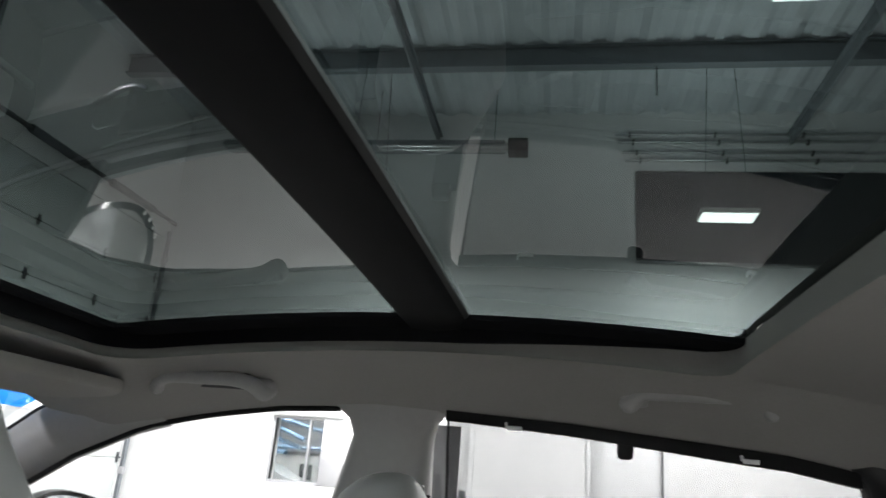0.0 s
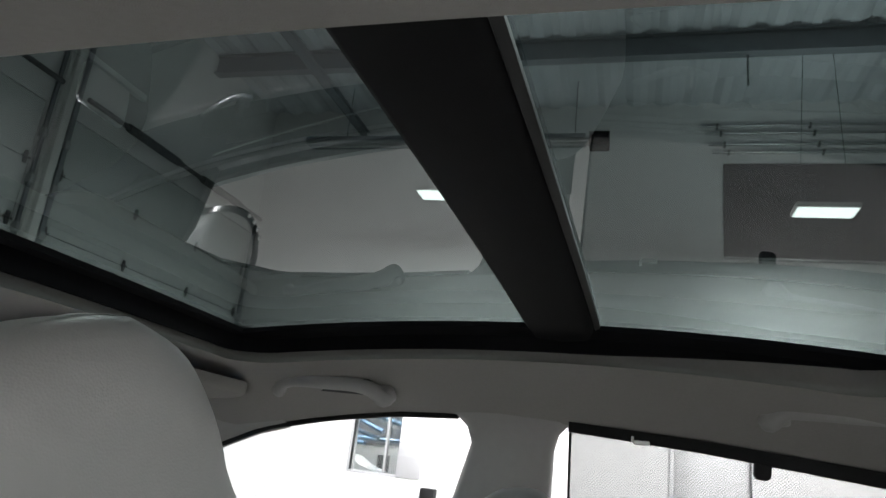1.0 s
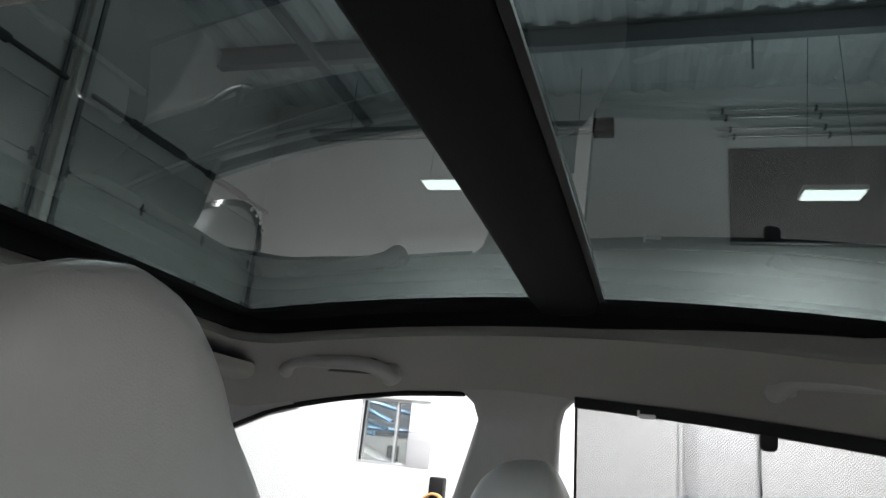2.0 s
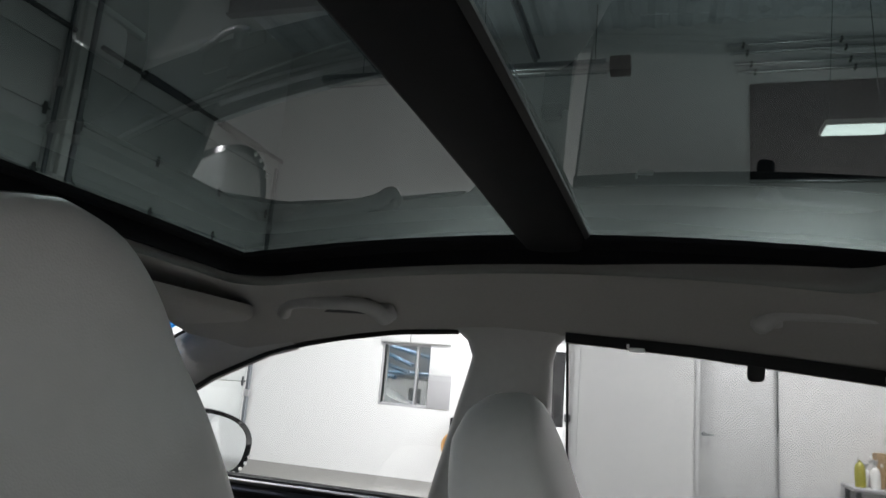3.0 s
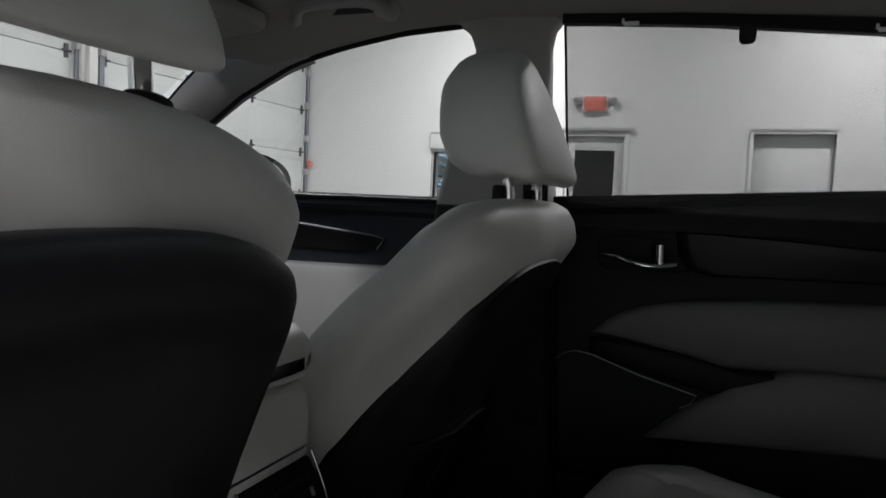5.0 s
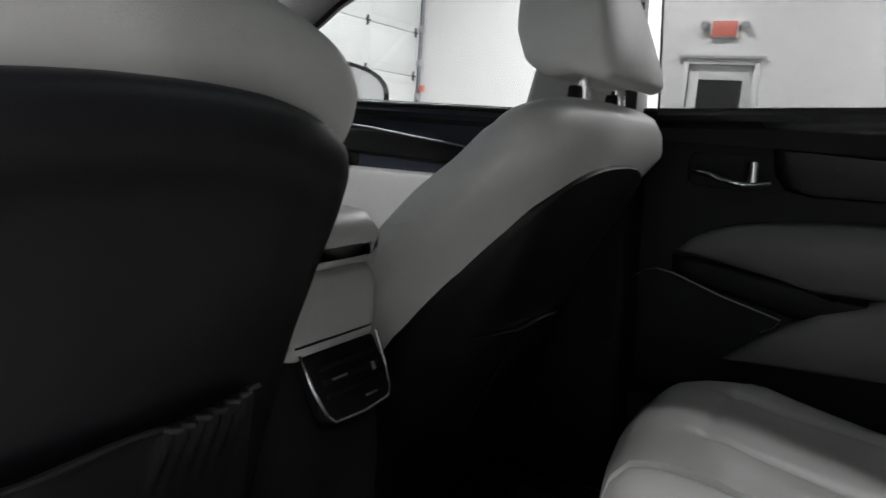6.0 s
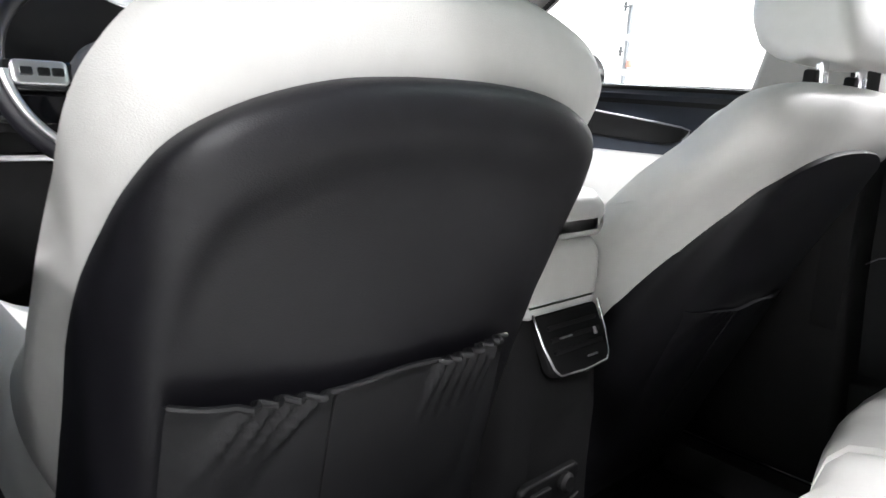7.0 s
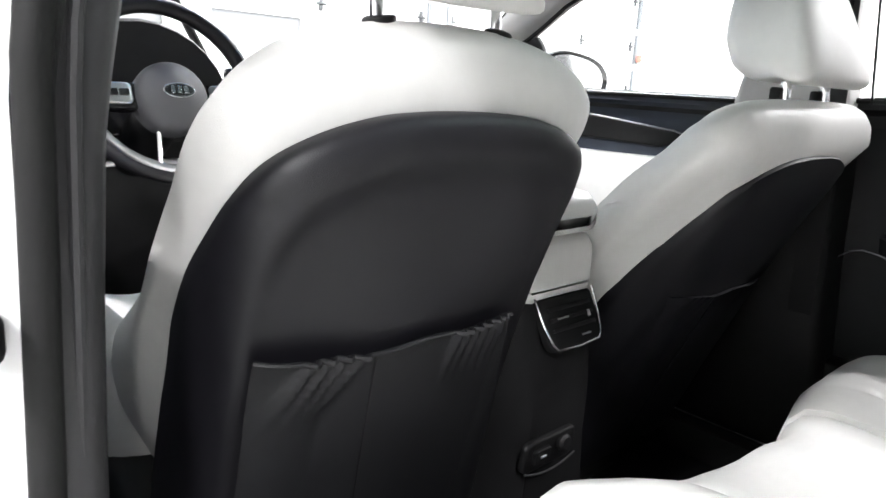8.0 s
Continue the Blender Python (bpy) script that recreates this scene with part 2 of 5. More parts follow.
structure("floor", "worn grey concrete workshop floor", cuboid((WX - 0.3, BY - 0.3, -0.2), (BX + 0.3, WY + 0.3, 0), 0), FLOOR, "floor")
structure("ceiling", "grey ribbed metal ceiling of the workshop",
          loft([[(x, y, TOP + (0.05 if i % 4 in (1, 2) else 0)) for i, x in enumerate(np.arange(WX, BX + 0.1, 0.1))] for y in (BY, WY)], closed=False), CEIL, "ceiling")
structure("wall_back", "plain white painted hall wall", cuboid((WX, BY - 0.3, 0), (BX, BY, TOP + 0.1), 0), WALL, "wall")
structure("wall_end", "plain white painted hall wall", cuboid((BX, BY, 0), (BX + 0.3, WY, TOP + 0.1), 0), WALL, "wall")


def wall_with_holes(axis, base, lo, hi, z1, holes, depth=0.3):
    """A wall along x or y with openings (a0, a1, z0, z1) cut through it."""
    bm = bmesh.new()
    xs = sorted({lo, hi, *(v for h in holes for v in h[:2])})
    zs = sorted({0, z1, *(v for h in holes for v in h[2:])})
    for a, b in zip(xs, xs[1:]):
        for c, d in zip(zs, zs[1:]):
            m, k = (a + b) / 2, (c + d) / 2
            if any(h[0] < m < h[1] and h[2] < k < h[3] for h in holes):
                continue
            if axis == "x":
                cuboid((a, base, c), (b, base + depth, d), 0, bm=bm)
            else:
                cuboid((base - depth, a, c), (base, b, d), 0, bm=bm)
    return bm


WIN = (-3.735, -2.92, 0.98, 1.88)
structure("wall_side", "white painted hall wall with two doors and an office window",
          wall_with_holes("x", WY, WX - 0.3, BX + 0.3, TOP + 0.1, [WIN, (-1.74, -0.92, 0, 2.10), (0.64, 1.585, 0, 2.14)]), WALL, "wall")
GATES = [(4.98 + 0.12, 9.0), (0.55, 4.72), (-3.9, 0.27)]
GATE_TOP = 4.44
structure("wall_front", "white hall wall with the openings of the overhead doors",
          wall_with_holes("y", WX, BY, WY, TOP + 0.1, [(a, b, 0, GATE_TOP) for a, b in GATES]), WALL, "wall")

# beams under the ceiling, and cross beams
for y in (7.3, 4.4, 1.5, -1.4, -4.3):
    bm = cuboid((WX, y - 0.07, TOP - 0.03), (BX, y + 0.07, TOP - 0.01), 0)
    cuboid((WX, y - 0.012, TOP - 0.28), (BX, y + 0.012, TOP - 0.03), 0, bm=bm)
    cuboid((WX, y - 0.07, TOP - 0.31), (BX, y + 0.07, TOP - 0.28), 0, bm=bm)
    tagged(part("roof_beam", bm, STEEL), "grey steel roof beam under the ceiling", "beam", "roof beams", "structure")
for x in (-4.2, -1.7, 3.4, 6.0):
    bm = cuboid((x - 0.05, BY, TOP - 0.36), (x + 0.05, WY, TOP - 0.33), 0)
    cuboid((x - 0.012, BY, TOP - 0.5), (x + 0.012, WY, TOP - 0.36), 0, bm=bm)
    tagged(part("roof_purlin", bm, STEEL), "grey steel purlin crossing the roof beams", "beam", "roof purlins", "structure")


# overhead doors: sections with ribs, hinges, rollers and tracks
def overhead_door(y0, y1, day):
    w = y1 - y0
    d = thing("overhead_door", "closed pale sectional overhead door with a row of windows", "garage door", (WX - 0.06, y0, 0), "overhead doors")
    h = 0.66
    n = int(GATE_TOP / h + 0.5)
    zb = GATE_TOP - n * h
    for i in range(n):
        z0 = max(zb + i * h, 0.01)
        z1 = zb + (i + 1) * h - 0.008
        glazed = i == 2
        bm = bmesh.new()
        cols = 3
        if glazed:
            cuboid((0, 0, z0), (0.045, w, z0 + 0.14), 0.004, bm=bm)
            cuboid((0, 0, z1 - 0.13), (0.045, w, z1), 0.004, bm=bm)
            for c in range(cols + 1):
                yc = w * c / cols
                cuboid((0, max(yc - (0.72 if c == 3 and day is DAY_HIGH else 0.20), 0), z0 + 0.14), (0.045, min(yc + 0.20, w), z1 - 0.13), 0, bm=bm)
        else:
            cuboid((0, 0, z0), (0.045, w, z1), 0.006, bm=bm)
            for c in range(cols):
                ya = w * c / cols
                cuboid((0.04, ya + 0.09, z0 + 0.10), (0.049, ya + w / cols - 0.09, z1 - 0.10), 0.006, bm=bm)
        sec = part("section", bm, DOOR_G, d)
        if glazed:
            for c in range(cols):
                a, b = w * c / cols + 0.20, w * (c + 1) / cols - (0.72 if c == 2 and day is DAY_HIGH else 0.20)
                part("window_pane", cuboid((0.012, a, z0 + 0.14), (0.022, b, z1 - 0.13), 0), day, sec, "pale blue pane glowing in place of daylight")
                fr = bmesh.new()
                for q in ((a, a + 0.025, z0 + 0.14, z1 - 0.13), (b - 0.025, b, z0 + 0.14, z1 - 0.13), (a + 0.025, b - 0.025, z0 + 0.14, z0 + 0.165), (a + 0.025, b - 0.025, z1 - 0.155, z1 - 0.13)):
                    cuboid((0.02, q[0], q[2]), (0.052, q[1], q[3]), 0, bm=fr)
                part("window_frame", fr, WHITE_P, sec)
        if i:
            for c in range(cols + 1):
                yc = min(max(w * c / cols, 0.05), w - 0.05)
                bm = cuboid((0.046, yc - 0.022, z0 - 0.07), (0.06, yc + 0.022, z0 + 0.07), 0.003)
                tube([(0.064, yc - 0.05, z0), (0.064, yc + 0.05, z0)], 0.012, 8, bm)
                part("hinge", bm, STEEL_D, d)
    for y in (-0.04, w + 0.04):
        bm = bmesh.new()
        top = GATE_TOP + 0.12 if day is DAY_HIGH and y > w else TOP - 0.35
        cuboid((0.02, y - 0.006, 0), (0.11, y + 0.006, top), 0, bm=bm)
        cuboid((0.11, y - 0.03, 0), (0.116, y + 0.03, top), 0, bm=bm)
        part("track", bm, STEEL, d)
        for z in np.arange(0.45, GATE_TOP, 0.52):
            part("track_bracket", cuboid((0.03, y - 0.035, z - 0.05), (0.14, y + 0.035, z + 0.05), 0.006), GREY_P, d)
    part("spring_shaft", tube([(0.2, 0, GATE_TOP + 0.22), (0.2, w, GATE_TOP + 0.22)], 0.03, 8), STEEL_D, d)
    for s in (0.3, 0.7):
        part("torsion_spring", tube([(0.2, w * s - 0.5, GATE_TOP + 0.22), (0.2, w * s + 0.5, GATE_TOP + 0.22)], 0.055, 10), STEEL_D, d)
    return d


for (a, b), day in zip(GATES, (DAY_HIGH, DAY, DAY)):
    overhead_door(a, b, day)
sensor = thing("door_sensor", "small red safety sensor on the overhead door track", "sensor", (WX + 0.12, 9.02, 1.62))
part("housing", cuboid((-0.03, -0.03, -0.05), (0.03, 0.03, 0.05), 0.008), RED, sensor)
post = thing("corner_post", "pale steel post between two overhead doors", "post", (WX, 4.86, 0))
bm = cuboid((0, -0.09, 0), (0.10, 0.09, TOP), 0.004)
cuboid((0.1, -0.05, 0), (0.16, 0.05, TOP), 0.004, bm=bm)
part("shaft", bm, WHITE_P, post)


# the two doors in the side wall
def wall_door(name, label, x0, x1, top, frame_w):
    d = tagged(thing(name, label, "door", (0, WY, 0)), kind="structure")
    bm = bmesh.new()
    for a, b, c, e in ((x0 - frame_w, x0 + 0.012, 0, top + frame_w), (x1 - 0.012, x1 + frame_w, 0, top + frame_w), (x0 + 0.012, x1 - 0.012, top - 0.012, top + frame_w)):
        cuboid((a, -0.03, c), (b, 0.18, e), 0.004, bm=bm)
    part("door_frame", bm, DOOR_W, d)
    return d


d1 = wall_door("door_1", "white steel door with a dark glass light under the exit sign", -1.74, -0.92, 2.10, 0.06)
bm = bmesh.new()
for a, b, c, e in ((-1.725, -1.60, 0.01, 2.085), (-1.06, -0.935, 0.01, 2.085), (-1.60, -1.06, 0.01, 0.90), (-1.60, -1.06, 1.90, 2.085)):
    cuboid((a, 0.04, c), (b, 0.085, e), 0.003, bm=bm)
leaf = part("door_leaf", bm, DOOR_W, d1)
part("glass_light", cuboid((-1.60, 0.055, 0.90), (-1.06, 0.065, 1.90), 0), GLOSS_K, leaf, "dark glass light")
part("lock_plate", cuboid((-1.045, 0.02, 0.98), (-0.955, 0.045, 1.08), 0.004), STEEL_D, leaf)
part("lintel", cuboid((-1.86, -0.07, 2.155), (-0.80, -0.03, 2.195), 0.004), GREY_P, d1, "grey door header strip")
d2 = wall_door("door_2", "plain white steel door, closed, with a lever handle", 0.64, 1.585, 2.14, 0.03)
leaf = part("door_leaf", cuboid((0.655, 0.10, 0.01), (1.57, 0.145, 2.125), 0.004), DOOR_W, d2)
bm = disc((0.71, 0.10, 0.99), (0, -1, 0), 0.028, 0.012, bevel=0.003)
tube([(0.71, 0.10, 0.99), (0.71, 0.04, 0.99), (0.73, 0.032, 0.99), (0.83, 0.032, 0.985)], 0.014, 8, bm)
part("door_handle", bm, STEEL, leaf)
part("lintel", cuboid((0.60, -0.05, 2.172), (1.62, -0.03, 2.19), 0.004), GREY_P, d2)

# exit sign with two lamp heads
sign = thing("exit_light", "red exit sign box with two emergency lamp heads", "exit sign", (-1.34, WY, 2.52))
box = part("housing", cuboid((-0.17, -0.07, -0.11), (0.17, 0, 0.11), 0.012), WHITE_P, sign)
part("sign_face", cuboid((-0.15, -0.078, -0.095), (0.15, -0.07, 0.095), 0.003), RED, box, "plain red face")
for s in (-1, 1):
    bm = tube([(s * 0.15, -0.05, 0.05), (s * 0.22, -0.06, 0.06)], 0.016, 8)
    disc((s * 0.23, -0.03, 0.055), (0.3 * s, -1, -0.25), 0.052, 0.09, bevel=0.012, bm=bm)
    part("lamp_head", bm, GREY_P, sign)

# office window with what stands behind it
win = tagged(thing("window_1", "white framed office window with a lift room behind it", "window", (0, WY, 0)), kind="structure")
x0, x1, z0, z1 = WIN
bm = bmesh.new()
for a, b, c, e in ((x0, x0 + 0.04, z0, z1), (x1 - 0.035, x1, z0, z1), (x0 + 0.04, x1 - 0.035, z0, z0 + 0.04), (x0 + 0.04, x1 - 0.035, z1 - 0.035, z1), (-3.20, -3.175, z0 + 0.04, z1 - 0.035)):
    cuboid((a, 0.02, c), (b, 0.12, e), 0.003, bm=bm)
part("window_frame", bm, GREY_P, win)
part("pane", cuboid((x0 + 0.04, 0.05, z0 + 0.04), (x1 - 0.035, 0.058, z1 - 0.035), 0), CLEAR, win).visible_shadow = False
bm = cuboid((x0, -0.05, 1.89), (-3.30, -0.002, 2.11), 0.006)
cuboid((-3.29, -0.05, 1.89), (-2.685, -0.002, 2.11), 0.006, bm=bm)
part("shutter_box", bm, DOOR_W, win)
part("shutter_edge", cuboid((x0, -0.055, 2.112), (-2.685, -0.002, 2.13), 0.003), GREY_P, win)
sheet = thing("wall_sheet", "plain grey sheet fixed to the wall", "panel", (-2.81, WY, 1.22))
part("panel", cuboid((-0.17, -0.012, -0.23), (0.17, -0.001, 0.235), 0.003), GREY_P, sheet)
part("upper_panel", cuboid((-0.17, -0.012, 0.238), (0.17, -0.001, 0.655), 0.003), DOOR_W, sheet)
bm = cuboid((-6.0, WY + 4.2, 0), (-1.0, WY + 4.3, 3), 0)
for a, b in (((-6.1, WY + 0.3, 0), (-6.0, WY + 4.3, 3)), ((-1.0, WY + 0.3, 0), (-0.9, WY + 4.3, 3)), ((-6.1, WY + 0.3, -0.1), (-0.9, WY + 4.3, 0)), ((-6.1, WY + 0.3, 3), (-0.9, WY + 4.3, 3.1))):
    cuboid(a, b, 0, bm=bm)
structure("wall_office", "grey walls of the room behind the office window", bm, STEEL, "wall")
lift = thing("car_lift", "blue two-post car lift behind the office window", "car lift", (-4.35, WY + 2.6, 0))
for s in (-0.7, 0.75):
    part("post", cuboid((s - 0.09, -0.1, 0), (s + 0.09, 0.1, 2.6), 0.006), BLUE, lift)
for p, q in (((-0.7, -0.1, 1.75), (0.3, -0.5, 1.5)), ((0.75, -0.1, 1.75), (-0.1, -0.5, 1.95)), ((-0.7, 0, 1.5), (0.75, 0, 1.5)), ((-0.6, -0.2, 1.95), (0.4, -0.6, 1.62)), ((-0.5, -0.3, 1.45), (0.1, -0.6, 1.40))):
    part("arm", tube([p, q], 0.04, 6), BLUE, lift)
far = thing("roller_door", "white roller door on the far wall of the lift room", "garage door", (-4.75, WY + 4.2, 0))
part("curtain", cuboid((-0.5, -0.05, 0), (0.9, -0.005, 1.42), 0.004), WHITE_P, far)
part("door_opening", cuboid((0.0, -0.06, 0), (0.26, -0.0502, 1.22), 0.003), STEEL_D, far)
part("header", cuboid((-0.6, -0.12, 1.425), (1.0, -0.005, 1.52), 0.004), STEEL, far)
tub = thing("white_van", "white van parked behind the office window", "van", (-4.75, WY + 2.2, 0))
prof = [(-0.9, 0.3), (0.8, 0.3), (0.82, 0.95), (0.5, 1.05), (0.25, 1.20), (-0.85, 1.24), (-0.92, 0.9)]
part("body", loft([[(a, y, b) for a, b in prof] for y in (-0.35, 0.35)]), WHITE_P, tub)
part("side_window", loft([[(a, y, b) for a, b in ((-0.7, 0.98), (0.38, 0.98), (0.2, 1.14), (-0.7, 1.17))] for y in (-0.36, -0.352)]), GLOSS_K, tub)
# unseen lamp, added to brighten the room behind the window
work = thing("office_fill_lamp", "unseen lamp panel added to light the office room", "lamp", (-4.2, WY + 1.8, 2.95))
part("diffuser", cuboid((-0.5, -0.25, 0), (0.5, 0.25, 0.04), 0.004), glow("office_fill_glow", (0.95, 0.98, 1), 70.0), work)

# high dark board, conduits and tube heater on the side wall
board = thing("dark_board", "large dark board high on the wall with pale rail", "board", (1.25, WY, 4.3))
part("panel", cuboid((0, -0.05, 0), (4.6, -0.004, 1.36), 0.004), DARK_PANEL, board)
part("rail", cuboid((0, -0.075, -0.03), (4.6, -0.004, 0), 0.004), SATIN, board)
for i, z in enumerate((5.83, 5.95, 6.12, 6.24)):
    c = thing("conduit", "grey steel conduit running along the wall", "conduit", (1.1 - 0.05 * i, WY - 0.06, z), "wall conduits")
    part("pipe", tube([(0, 0, 0), (5.5, 0, 0.01)], 0.022, 10), SATIN, c)
    for k in range(5):
        part("clip", cuboid((0.2 + k * 1.2, -0.03, -0.03), (0.23 + k * 1.2, 0.058, 0.03), 0.004), STEEL_D, c)
heater = thing("tube_heater", "hanging twin tube heater with a black burner box", "heater", (-0.55, 8.3, 5.66))
part("burner_box", cuboid((0, -0.12, -0.10), (0.27, 0.12, 0.10), 0.01), PLASTIC_K, heater)
for y in (-0.06, 0.06):
    part("tube", tube([(0, y, 0), (-4.2, y, 0)], 0.04, 10), SATIN, heater)
part("reflector", loft([[(x, -0.16, -0.02), (x, -0.09, 0.08), (x, 0.09, 0.08), (x, 0.16, -0.02), (x, 0.15, -0.02), (x, 0.085, 0.07), (x, -0.085, 0.07), (x, -0.15, -0.02)] for x in (-4.2, -0.05)]), STEEL, heater)
for x in (-3.6, -1.9, -0.2):
    part("hanger", tube([(x, 0, 0.08), (x, 0, TOP - 5.67)], 0.006, 6), STEEL_D, heater)
drop = thing("hanging_chain", "dark chain hanging from the ceiling", "chain", (1.32, 7.3, TOP - 0.31))
bm = bmesh.new()
for k in range(9):
    a = radians(90 * (k % 2))
    ring = [(0.012 * math.cos(q) * math.cos(a), 0.012 * math.cos(q) * math.sin(a), -0.028 - 0.045 * k + 0.028 * math.sin(q)) for q in np.arange(0, 6.28, 0.7)]
    tube(ring, 0.005, 6, bm, closed=True)
part("links", bm, STEEL_D, drop)


# hanging light panels
def light_panel(x, y, z, power, turn=0):
    f = thing("led_light", "lit white rectangular LED fixture hung from the ceiling", "ceiling light", (x, y, z), "hall lights")
    f.rotation_euler.z = radians(turn)
    bm = cuboid((-0.32, -0.17, 0.012), (0.32, 0.17, 0.07), 0.008)
    part("housing", bm, WHITE_P, f)
    part("diffuser", cuboid((-0.30, -0.15, 0), (0.30, 0.15, 0.0118), 0.003), LED, f)
    for s in (-0.25, 0.25):
        part("cable", tube([(s, 0, 0.07), (s * 0.6, 0, TOP - z)], 0.004, 6), STEEL_D, f)
    lamp = bpy.data.lights.new("panel_light", "AREA")
    lamp.shape, lamp.size, lamp.size_y, lamp.energy, lamp.color = "RECTANGLE", 0.6, 0.3, power, (0.99, 0.98, 1.0)
    lo = new("panel_light", lamp)
    lo.parent, lo.location = f, (0, 0, -0.006)
    # made-up upward strip and lamp, added to brighten the ceiling
    part("ceiling_fill_strip", cuboid((-0.28, -0.03, 0.0702), (0.28, 0.03, 0.078), 0.002), LED, f, "added glowing strip on top of the fixture that brightens the ceiling")
    glow_up = bpy.data.lights.new("ceiling_fill", "AREA")
    glow_up.shape, glow_up.size, glow_up.size_y, glow_up.energy, glow_up.color = "RECTANGLE", 0.56, 0.06, power * 0.14, (0.93, 0.97, 1.0)
    up = new("ceiling_fill", glow_up)
    up.parent, up.location, up.rotation_euler = f, (0, 0, 0.084), (math.pi, 0, 0)


# panels at negative y are unseen, added to light the cabin
for x, y, power in ((1.72, 3.05, 240), (-2.9, 2.6, 190), (6.4, 4.6, 150), (0.4, -3.6, 175), (3.3, -3.4, 110), (6.2, -3.2, 50), (-2.9, -3.4, 240)):
    light_panel(x, y, 4.12, power)
light_panel(2.10, 7.41, 4.33, 460)
light_panel(-2.18, 7.15, 4.38, 270)

# hose reel, cleaning bottles and a wall bar
reel = thing("hose_reel", "orange air hose on a black reel fixed to the wall", "hose reel", (-2.47, WY - 0.16, 0.53))
part("bracket", cuboid((-0.10, -0.02, -0.12), (0.10, 0.16, 0.37), 0.02), PLASTIC_K, reel)
part("drum", disc((0, -0.10, 0), (0, 1, 0), 0.11, 0.10, bevel=0.01), PLASTIC_K, reel)
for k in range(3):
    part("hose", tube([(0.155 * math.cos(a) * (1 - 0.04 * k), -0.11 + 0.035 * k, 0.165 * math.sin(a)) for a in np.arange(0, 6.28, 0.35)], 0.017, 8, closed=True), ORANGE, reel)
bench = thing("work_bench", "grey work bench along the wall", "bench", (2.22, WY - 0.33, 0))
part("top", cuboid((0, -0.3, 0.55), (2.2, 0.3, 0.59), 0.006), GREY_P, bench)
for x in (0.06, 2.14):
    for y in (-0.25, 0.25):
        part("leg", cuboid((x - 0.025, y - 0.025, 0), (x + 0.025, y + 0.025, 0.55), 0.004), STEEL_D, bench)


def bottle(x, y, h, r, material, label, trigger=False):
    b = thing("bottle", label, "bottle", (x, y, 0.59), "bench bottles")
    prof = [(r, 0), (r, h * 0.6), (r * 0.8, h * 0.7), (r * 0.35, h * 0.78), (r * 0.35, h * 0.84)]
    part("body", loft([[(q * math.cos(a), q * math.sin(a), z) for a in np.arange(0, 6.28, 0.449)] for q, z in prof]), material, b)
    bm = disc((0, 0, h * 0.84), (0, 0, 1), r * 0.42, h * 0.1, 12)
    if trigger:
        cuboid((-r * 1.2, -r * 0.3, h * 0.94), (r * 0.6, r * 0.3, h * 1.06), 0.004, bm=bm)
    part("cap", bm, WHITE_P if material != WHITE_P else GREY_P, b)


bottle(2.34, WY - 0.40, 0.345, 0.055, OLIVE, "olive green plastic bottle on the bench")
bottle(2.48, WY - 0.45, 0.29, 0.05, WHITE_P, "white spray bottle on the bench", True)
bottle(2.66, WY - 0.40, 0.31, 0.055, OLIVE, "olive green plastic bottle on the bench")
bottle(2.80, WY - 0.45, 0.27, 0.05, WHITE_P, "white spray bottle on the bench", True)
bottle(2.42, WY - 0.30, 0.24, 0.045, WHITE_P, "white spray bottle on the bench", True)
bottle(2.57, WY - 0.36, 0.28, 0.04, CARD, "brown plastic bottle on the bench")
bottle(2.73, WY - 0.34, 0.26, 0.045, WHITE_P, "white spray bottle on the bench", True)
crate = thing("plastic_crate", "black plastic crate on the bench", "crate", (2.95, WY - 0.22, 0.59))
bm = cuboid((-0.10, -0.12, 0), (0.22, 0.12, 0.02), 0.004)
for a, b in (((-0.10, -0.12, 0.02), (-0.085, 0.12, 0.34)), ((0.205, -0.12, 0.02), (0.22, 0.12, 0.34)), ((-0.085, -0.12, 0.02), (0.205, -0.105, 0.34)), ((-0.085, 0.105, 0.02), (0.205, 0.12, 0.34))):
    cuboid(a, b, 0.004, bm=bm)
part("tub", bm, PLASTIC_K, crate)
carton = thing("cardboard_box", "brown cardboard box on the bench", "box", (2.66, WY - 0.2, 0.59))
part("box_body", cuboid((-0.12, -0.09, 0), (0.16, 0.09, 0.38), 0.004), CARD, carton)


# ---- the car: body, lining and glass ----
def roof_z(x):
    return 1.522 - 0.13 * (x - 0.1) ** 2


def crown(y):
    return 0.006 * (1 - (y / 0.42) ** 2)


def win_y(z):
    """How far out the side window's inner edge lies at a height."""
    return 0.585 + (1.395 - z) * 0.34


WIN_TOP = [(-1.02, 1.10), (-0.90, 1.150), (-0.75, 1.222), (-0.70, 1.247), (-0.62, 1.294), (-0.48, 1.352), (-0.36, 1.378), (-0.24, 1.396), (-0.12, 1.403), (0.05, 1.402), (0.25, 1.393),
           (0.42, 1.380), (0.57, 1.368), (0.66, 1.352), (0.80, 1.33), (1.2, 1.25)]
SILL = 1.102

car = thing("car", "white car with a pale grey headlining and glass roof", "car")

# headlining: a skin from the roof opening out to the window tops and the screens
OPEN_FRONT, OPEN_REAR, OPEN_RIGHT, OPEN_LEFT = -0.455, 0.455, 0.442, -0.380


